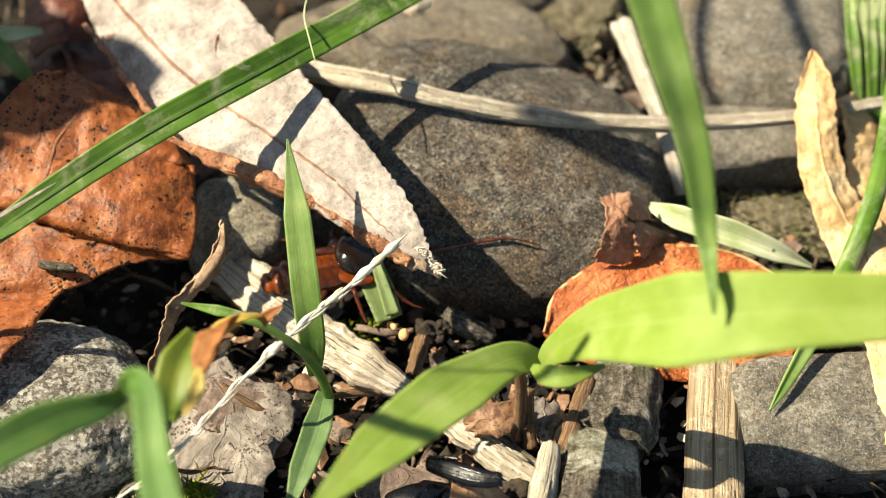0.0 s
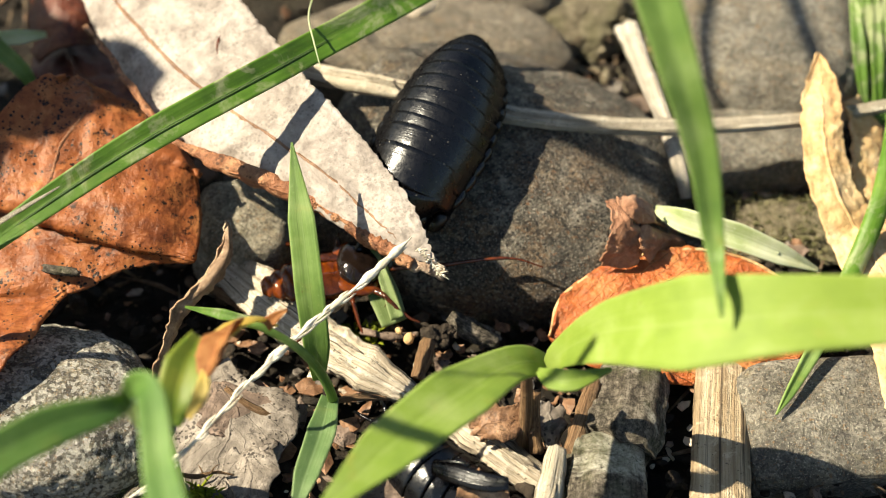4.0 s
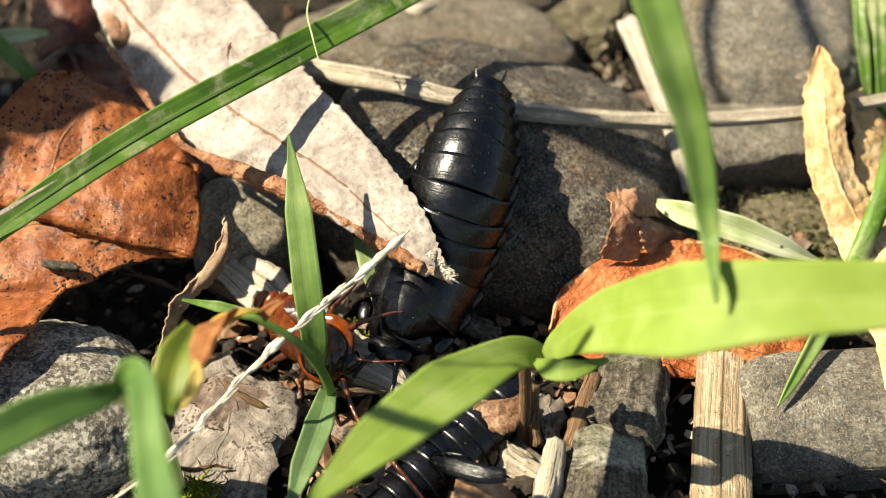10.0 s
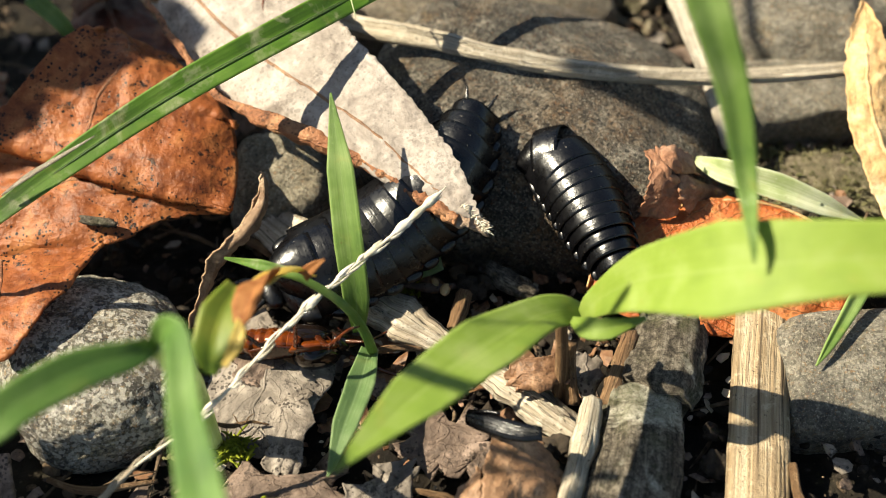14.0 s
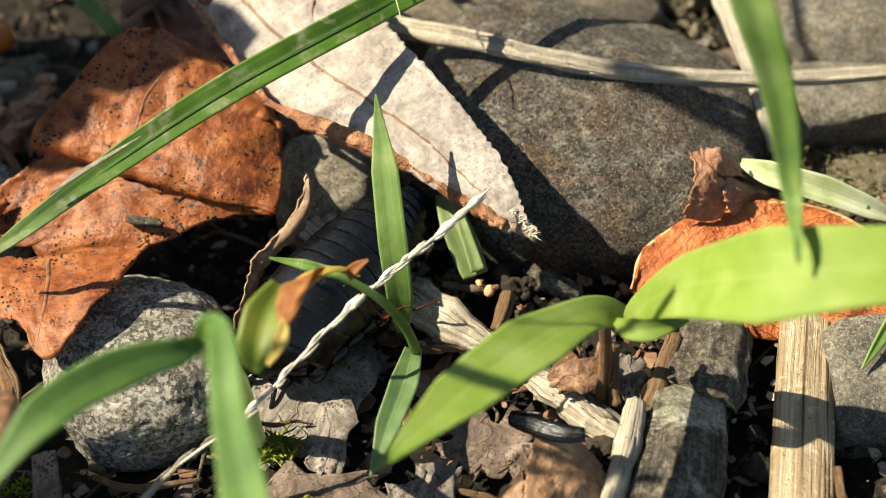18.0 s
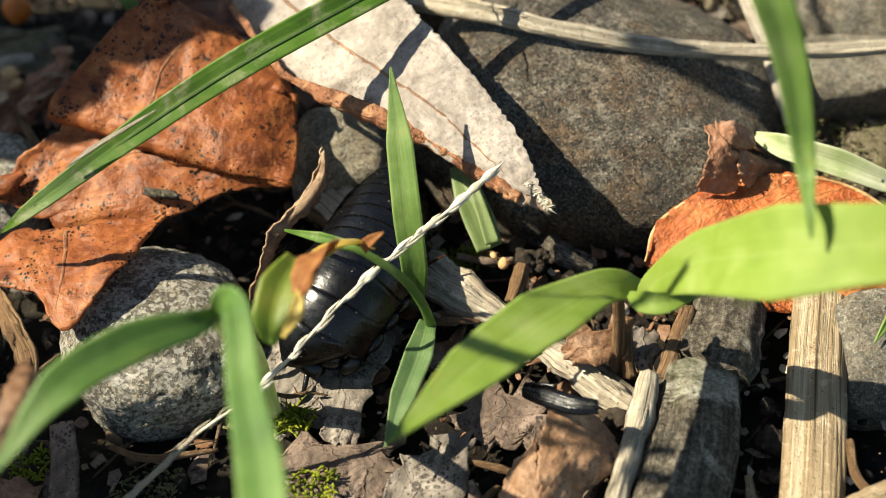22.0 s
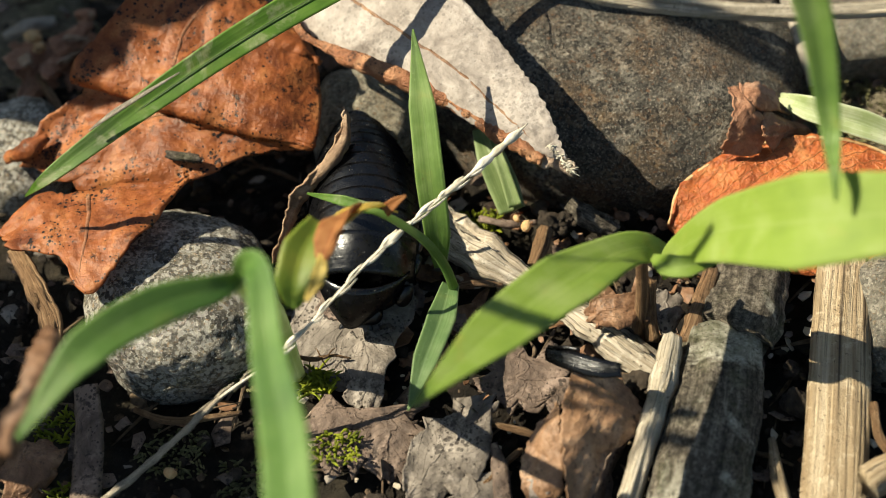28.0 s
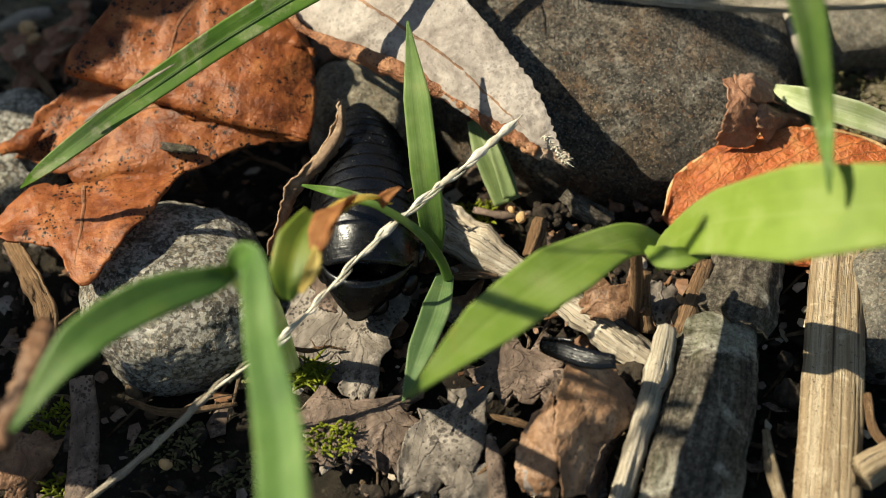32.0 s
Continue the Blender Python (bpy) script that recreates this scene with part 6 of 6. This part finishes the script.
def larva(label, size):
    def grown(geo):
        return np.asarray(geo[0], float) * size, geo[1], geo[2]

    ob = thing("beetle_larva", (0, 0, 0), label, "larva", "beetle larvae")
    segs = []
    for k in range(COUNT):
        w = WIDE[k]
        geo = plate(w, 5.0 if k == 0 else 3.9 if k < 3 else 3.0, 4.7 if k < 9 else 4.7 - 0.45 * (k - 8), 0.2 + 0.07 * k, 1.0 if k == 0 else 0.0)
        belly = pebble((0, 0, -0.5), (w * 0.42, 1.9, 2.6), (0, 0, 0), k, 3, 0.05, 2.0)
        seg = part("back_plate", grown(geo), SHELL_BLACK, ob)
        part("belly", grown(belly), SHELL_BLACK, seg)
        for s in (-1, 1):
            part("side_lobe", grown(pebble((s * w * 0.485, -0.5 - 0.03 * k, 0.05), (0.75, 1.25, 0.55), (0, s * 24, s * 16), k, 3, 0.06, 2.2)), SHELL_BLACK, seg)
        segs.append(seg)
        if k < 3:
            for s in (-1, 1):
                part("leg", grown(tube([(s * w * 0.22, -0.4, -0.6), (s * w * 0.34, 0.0, -0.7), (s * w * 0.42, 0.3, -1.4), (s * w * 0.43, 0.7, -2.3)], [0.45, 0.36, 0.22, 0.08], 9, 16, 1, (0, 0, 1), 0.05)), SHELL_BLACK, seg)
    head = part("head", grown(pebble((0, 0.3, 0.5), (2.3, 1.2, 1.1), (0, 0, 0), 5, 4, 0.04, 2.2)), SHELL_BLACK, ob)
    for s in (-1, 1):
        part("antenna", grown(tube([(s * 1.1, 1.2, 0.8), (s * 1.7, 2.6, 1.0), (s * 2.0, 4.2, 0.7)], [0.26, 0.22, 0.16], 8, 14, 1, (0, 0, 1), 0.1, 3, 0.3)), SHELL_BLACK, head)
        part("jaw", grown(tube([(s * 0.7, 1.0, 0.0), (s * 0.7, 1.5, -0.3), (s * 0.2, 1.8, -0.4)], [0.35, 0.25, 0.08], 8, 10, 1, (0, 0, 1), 0.05)), SHELL_DARK, head)
    tail = part("tail", grown(pebble((0, 0.3, 0.3), (1.4, 1.6, 1.0), (0, 0, 0), 6, 3, 0.05, 2.0)), SHELL_BLACK, ob)
    for s in (-1, 1):
        part("tail_spine", grown(tube([(s * 0.9, -0.6, 0.5), (s * 1.3, -1.7, 1.0), (s * 1.6, -2.6, 1.5)], [0.28, 0.2, 0.07], 8, 12, 1, (0, 0, 1), 0.05)), SHELL_BLACK, tail)
    return ob, [tail] + segs[::-1] + [head]


SPACING = 2.15
GAPS = [0.93] * 10 + [1.1, 1.15, 1.3, 1.0]


def crawl(root, pieces, spines, size, stretch=()):
    """Keys each piece along the body's line (tail to head) at each time; stretch: times and how far the rings draw apart."""
    rows = {p: [] for p in pieces}
    base = []
    n = len(pieces)
    for t, *pts in spines:
        c = crv(pts, 160)
        s = np.r_[0, np.cumsum(np.linalg.norm(np.diff(c, axis=0), axis=1))]
        space = SPACING * size * (float(np.interp(t, [a for a, _ in stretch], [b for _, b in stretch])) if stretch else 1.0)
        start = s[-1] - sum(GAPS) * space
        where = start + np.r_[0, np.cumsum(GAPS)] * space
        tan0, tan1 = unit(c[6] - c[0]), unit(c[-1] - c[-7])
        place, ahead = [], []
        for w in where:
            q = c[0] + tan0 * w if w < 0 else np.array([np.interp(w, s, c[:, k]) for k in range(3)])
            i = int(np.clip(np.searchsorted(s, w), 3, 156))
            place.append(q), ahead.append(tan0 if w < 0 else unit(c[i + 3] - c[i - 3]))
        mid = place[n // 2]
        base.append((t, Matrix.Translation(Vector(mid) * 0.001)))
        for p, q, a in zip(pieces, place, ahead):
            y = Vector(a)
            x = y.cross(Vector((0.0, -0.15, 0.99))).normalized()
            m = Matrix((x, y, x.cross(y))).transposed().to_4x4()
            m.translation = Vector(q - mid) * 0.001
            rows[p].append((t, m))
    walk(root, base)
    for p in pieces:
        walk(p, rows[p])


def prey():
    """Dead cockroach, y towards its head; one feeler lies out over the stone where it first rests."""
    ob = thing("cockroach", (0, 0, 0), "dead amber brown cockroach with dark shield, spread legs", "cockroach")
    edge = [2.9 * math.sin(0.25 + 1.75 * k / 8) for k in range(9)]
    for k in range(8):
        y = -6.6 + 1.05 * k
        part("abdomen_ring", tube([(0, y, 0.4), (0, y + 0.6, 0.45), (0, y + 1.3, 0.4)], [edge[k] * 0.98, edge[k + 1] * 1.02, edge[k + 1] * 0.9], 28, 10, 0.5, (0, 0, 1), 0.02, k, 0.0, False), SHELL_AMBER, ob)
    part("shield_rim", pebble((0, 2.9, 0.9), (3.5, 2.7, 0.7), (-8, 0, 0), 8, 4, 0.05, 2.2), SHELL_AMBER, ob, "clear amber rim of the shield")
    part("shield", pebble((0, 3.2, 1.4), (2.6, 2.3, 1.5), (-10, 0, 0), 9, 5, 0.06, 2.2), SHELL_DARK, ob, "glossy black shield")
    part("thorax", pebble((0, 2.2, -0.2), (2.3, 2.4, 1.2), (0, 0, 0), 4, 4, 0.05, 2.2), SHELL_DARK, ob)
    part("head", pebble((0, 5.3, 0.2), (1.3, 1.0, 1.0), (0, 0, 0), 7, 4, 0.05, 2.0), SHELL_DARK, ob)
    for s in (-1, 1):
        part("wing_pad", sheet([(s * 0.6, 1.6, 1.7), (s * 0.8, -0.6, 2.0), (s * 1.4, -2.6, 2.0)], [(s * 2.7, 1.4, 0.9), (s * 2.9, -0.8, 0.9), (s * 2.0, -2.9, 1.3)], 20, 10, 0.08, (0, 0), 0.1, 0.1, 0.14, 4), SHELL_RED, ob, "red brown wing pad")
        for k, (y, r) in enumerate(((3.4, 0.8), (1.6, 0.1), (-0.2, -0.8))):
            hip, knee, foot = (s * 1.6, y, -0.2), (s * 3.9, y + r * 1.8, 0.9), (s * 6.0, y + r * 4.2, -0.4)
            leg = part("leg", tube([hip, (s * 2.8, y + r * 0.9, 0.6), knee], [0.36, 0.46, 0.3], 10, 18, 0.7, (0, 0, 1), 0.06), SHELL_RED, ob)
            part("shin", tube([knee, foot, (s * 6.8, y + r * 5.6, -0.7)], [0.24, 0.17, 0.07], 9, 18, 0.9, (0, 0, 1), 0.1), SHELL_RED, leg)
            for j in range(6):
                f = 0.1 + 0.14 * j
                a = np.array(knee) * (1 - f) + np.array(foot) * f
                part("spine", tube([a, a + [s * 0.35, -0.5 * r + 0.2 * (-1) ** j, 0.55 * (-1) ** j]], [0.1, 0.02], 5, 4, 1, (0, 0, 1), 0.0), SHELL_RED, leg)
    first = lying((-11.6, -7.6, 5.5), -72).inverted()
    line = [np.array(first @ (Vector(p) * 0.001)) * 1000 for p in ((-5.3, -6.9, 7.0), (-1.1, -7.4, 8.4), (3.7, -6.8, 9.2), (6.7, -6.5, 9.3), (9.5, -6.8, 8.7))]
    part("antenna", tube(line, [0.26, 0.22, 0.17, 0.13, 0.07], 8, 70, 1, (0, 0, 1), 0.2, 3, 0.35), SHELL_RED, ob)
    part("antenna", tube([(-0.6, 5.8, 0.2), (-1.6, 8.0, 0.2), (-2.8, 10.0, -0.6)], [0.2, 0.17, 0.08], 7, 40, 1, (0, 0, 1), 0.2, 3, 0.25), SHELL_RED, ob)
    return ob


def lying(at, heading, pitch=0, roll=0):
    """A pose at a place in millimetres, turned about the vertical."""
    return pose(at[0] * 0.001, at[1] * 0.001, at[2] * 0.001, pitch, roll, heading)


FIRST, FIRST_PIECES = larva("large black beetle larva with glossy overlapping back plates", 1.0)
SECOND, SECOND_PIECES = larva("black beetle larva with pointed side lobes", 0.7)
ROACH = prey()


def motions():
    # tail, middle and head of each larva at each time
    crawl(FIRST, FIRST_PIECES, [
        (0.0, (29.0, 65.7, 1.7), (19.1, 56.3, -0.0), (9.4, 47.0, 1.2)),
        (1.0, (18.5, 54.5, 0.2), (9.0, 45.9, 1.0), (-1.3, 30.1, 8.5)),
        (1.6, (14.3, 45.0, 0.5), (4.8, 28.5, 8.3), (-4.9, 13.1, 15.0)),
        (2.0, (11.8, 33.4, 6.5), (3.8, 23.7, 8.8), (-6.3, 9.4, 14.5)),
        (2.3, (7.2, 45.2, 1.1), (3.3, 23.6, 8.8), (-1.8, 1.8, 15.0)),
        (2.6, (5.6, 32.4, 7.5), (1.8, 11.1, 15.5), (-3.3, -2.0, 14.0)),
        (3.0, (5.2, 28.3, 8.2), (1.4, 9.6, 15.4), (-2.9, -1.3, 14.1), (-4.5, -4.3, 11.5)),
        (3.5, (4.6, 28.3, 8.3), (1.0, 9.7, 15.4), (-3.2, -1.2, 14.1), (-4.8, -4.2, 11.4)),
        (5.5, (0.5, 23.4, 9.0), (3.5, 6.4, 15.1), (0.4, -3.0, 13.7), (-3.5, -6.2, 9.0), (-8.6, -6.7, 7.0)),
        (6.0, (0.8, 13.4, 15.2), (0.5, 4.2, 15.1), (-1.8, -5.1, 13.1), (-5.1, -7.3, 8.0), (-10.2, -6.1, 7.0)),
        (7.0, (3.6, 14.5, 14.3), (0.6, 4.6, 15.1), (-3.2, -5.3, 12.8), (-4.9, -6.9, 8.0), (-9.4, -5.6, 7.0)),
        (7.5, (5.1, 14.2, 14.0), (0.4, 1.5, 14.7), (-2.9, -7.0, 11.8), (-5.7, -8.7, 7.0)),
        (8.0, (2.8, 12.9, 15.0), (1.3, -1.2, 14.1), (-0.7, -9.0, 10.5), (-1.5, -13.6, 5.0)),
        (8.5, (2.5, 11.1, 15.4), (1.0, -2.4, 14.0), (-1.0, -9.7, 9.1), (-2.0, -15.8, 5.0)),
        (9.0, (4.8, 10.1, 15.0), (2.1, -2.7, 14.0), (-1.2, -9.8, 8.9), (-3.9, -15.7, 5.0)),
        (10.0, (4.4, 9.6, 15.1), (1.5, -3.8, 13.5), (-1.8, -10.1, 7.4), (-5.3, -17.2, 5.0)),
        (10.5, (4.5, 9.5, 15.1), (1.0, -4.4, 13.3), (-3.4, -9.7, 7.0), (-8.8, -15.8, 5.0)),
        (11.0, (3.9, 7.3, 15.1), (-0.0, -5.8, 12.7), (-6.6, -11.6, 7.0), (-15.3, -17.6, 6.0)),
        (12.0, (3.3, 5.6, 15.1), (-1.6, -6.6, 12.0), (-8.2, -12.4, 8.0), (-15.3, -17.7, 6.0)),
        (13.0, (2.7, 5.2, 15.0), (-0.9, -5.8, 12.7), (-8.0, -11.1, 8.0), (-17.1, -14.4, 7.0)),
        (13.5, (2.8, 4.6, 15.0), (-1.0, -5.9, 12.6), (-8.6, -11.3, 8.0), (-18.0, -14.6, 7.0)),
        (15.5, (-14.2, -8.2, 6.0), (-17.4, -13.3, 7.5), (-22.0, -19.1, 7.5), (-24.1, -21.8, 4.5)),
        (17.0, (-13.9, -8.4, 6.0), (-17.3, -14.0, 7.5), (-21.9, -20.1, 7.5), (-24.0, -22.5, 4.5)),
        (20.0, (-14.9, -10.5, 6.0), (-16.5, -17.0, 7.5), (-19.4, -23.4, 7.5), (-21.9, -26.4, 4.5)),
        (24.0, (-16.3, -10.2, 6.0), (-17.1, -16.7, 7.5), (-19.3, -22.7, 7.5), (-21.2, -24.8, 4.5)),
        (27.0, (-20.3, -9.6, 6.0), (-19.5, -17.2, 7.5), (-19.5, -22.5, 7.5), (-20.0, -24.6, 4.5)),
        (29.0, (-19.8, -9.5, 6.0), (-18.6, -17.0, 7.5), (-18.2, -22.3, 7.5), (-18.5, -24.3, 4.5)),
        (32.0, (-19.4, -9.9, 6.0), (-18.3, -17.1, 7.5), (-17.9, -22.4, 7.5), (-18.1, -24.3, 4.5)),
    ], 1.0, ((0, 0.8), (2.0, 0.76), (3.5, 0.72), (5.5, 0.88), (7.5, 0.9), (8.5, 0.98), (10, 0.98), (11, 1.1), (12, 1.02), (13.5, 0.98), (15.5, 0.8), (24, 0.78), (32, 0.78)))
    crawl(SECOND, SECOND_PIECES, [
        (0.0, (5.9, -35.6, 1.1), (0.8, -34.4, 2.1), (-4.9, -32.1, 1.1)),
        (3.5, (3.4, -31.9, 1.5), (-1.3, -29.0, 1.7), (-5.0, -24.3, 1.3)),
        (5.5, (-2.8, -32.6, 5.0), (-5.4, -27.2, 6.0), (-7.7, -18.3, 6.0)),
        (6.0, (-4.3, -31.2, 5.0), (-6.2, -24.5, 6.0), (-6.1, -15.5, 6.0)),
        (7.0, (-8.2, -29.6, 5.0), (-6.8, -21.0, 6.0), (-5.5, -10.2, 6.0)),
        (7.5, (-7.4, -30.0, 5.0), (-6.0, -22.0, 6.0), (-5.7, -12.1, 6.0)),
        (8.5, (-5.6, -31.6, 1.5), (-1.5, -26.9, 1.8), (2.8, -20.9, 1.4)),
        (10.0, (-3.7, -31.3, 1.4), (1.4, -26.2, 2.1), (7.4, -20.2, 2.7)),
        (11.0, (-0.6, -27.2, 4.0), (4.1, -21.0, 6.0), (13.3, -14.9, 8.0)),
        (12.0, (4.2, -28.5, 4.0), (5.8, -22.2, 5.0), (9.6, -15.1, 7.0), (14.6, -10.2, 9.0)),
        (12.5, (5.7, -22.2, 4.0), (10.3, -15.2, 7.0), (14.9, -5.7, 10.0)),
        (13.0, (10.8, -21.7, 5.0), (12.0, -13.9, 8.0), (13.9, -6.1, 10.0)),
        (13.5, (13.9, -16.7, 7.0), (12.7, -12.2, 9.0), (10.9, -8.8, 10.0), (8.2, -9.7, 9.0)),
        (15.5, (-0.4, -3.6, 13.6), (-4.8, 1.0, 14.8), (-10.5, 12.4, 10.8), (-15.4, 19.9, 7.8)),
        (16.0, (-1.6, -2.5, 13.0), (-5.8, 2.4, 13.9), (-10.4, 12.0, 10.0), (-14.7, 21.1, 7.3)),
        (17.0, (-4.4, -0.9, 13.4), (-7.9, 7.2, 13.5), (-11.2, 21.1, 7.6), (-13.8, 28.4, 7.8)),
        (18.0, (-7.7, 2.5, 13.4), (-9.3, 15.1, 10.4), (-10.5, 25.7, 8.9), (-12.9, 44.8, -0.6)),
        (19.5, (-11.7, 23.8, 9.6), (-13.3, 43.7, 0.1), (-14.5, 54.1, 1.3)),
        (32.0, (-11.8, 24.8, 9.6), (-13.4, 45.0, -0.1), (-14.6, 55.2, 1.4)),
    ], 0.7, ((0, 1.1), (11, 1.05), (12, 1.0), (13, 0.85), (13.5, 0.8), (15.5, 1.1), (32, 1.1)))
    leaf, sprout, broad = MOVERS["leaf"], MOVERS["sprout"], MOVERS["broad"]
    held = broad.location.copy()
    walk(broad, [(t, Matrix.Translation(held + Vector(d) * 0.001)) for t, d in (
        (0.0, (0, 0, 0)), (13.0, (0, 0, 0)), (18.0, (0.1, -0.3, -0.25)), (24.0, (0.1, -0.6, -0.5)), (28.0, (0.1, -0.8, -0.7)), (32.0, (0.1, -0.8, -0.7)))])
    rest, stand = leaf.location.copy(), sprout.location.copy()
    walk(leaf, [(t, Matrix.Translation(rest + Vector(d) * 0.001)) for t, d in (
        (0.0, (0, 0, 0)), (5.5, (-0.3, 0.1, 0.2)), (8.5, (0.1, -0.1, -0.2)), (9.0, (0.7, -0.4, -0.7)), (11.0, (0.8, -0.5, -0.8)), (12.0, (0.6, -0.2, -0.3)), (13.5, (0.6, -0.2, -0.3)), (16.0, (0.9, -0.4, -0.7)), (24.0, (1.0, -0.4, -0.7)), (32.0, (1.0, -0.4, -0.6)))])
    walk(sprout, [(t, Matrix.Translation(stand + Vector(d) * 0.001)) for t, d in (
        (0.0, (0, 0, 0)), (10.8, (-0.1, 0, 0)), (11.5, (0.4, -0.1, -0.1)), (32.0, (0.4, -0.1, -0.1)))])
    walk(ROACH, [
        (0.0, lying((-11.6, -7.6, 5.5), -72)),
        (3.5, lying((-12.0, -7.7, 5.5), -74)),
        (5.5, lying((-11.2, -9.9, 5.5), -95)),
        (6.0, lying((-11.2, -10.1, 5.5), -98)),
        (7.0, lying((-13.2, -13.9, 6.0), -118, 0, 30)),
        (8.5, lying((-14.0, -15.5, 6.5), -130, 0, 45)),
        (10.0, lying((-13.2, -16.2, 6.5), -130, 0, 50)),
        (11.0, lying((-16.5, -21.2, 5.5), -100, 0, 110)),
        (12.0, lying((-17.8, -23.8, 5.5), -95, 0, 120)),
        (13.5, lying((-18.9, -22.2, 5.5), -92, 0, 120)),
        (15.5, lying((-18.5, -18.9, 5.5), -90, 0, 130)),
        (32.0, lying((-21.9, -16.6, 5.5), -60, 0, 130)),
    ])


motions()
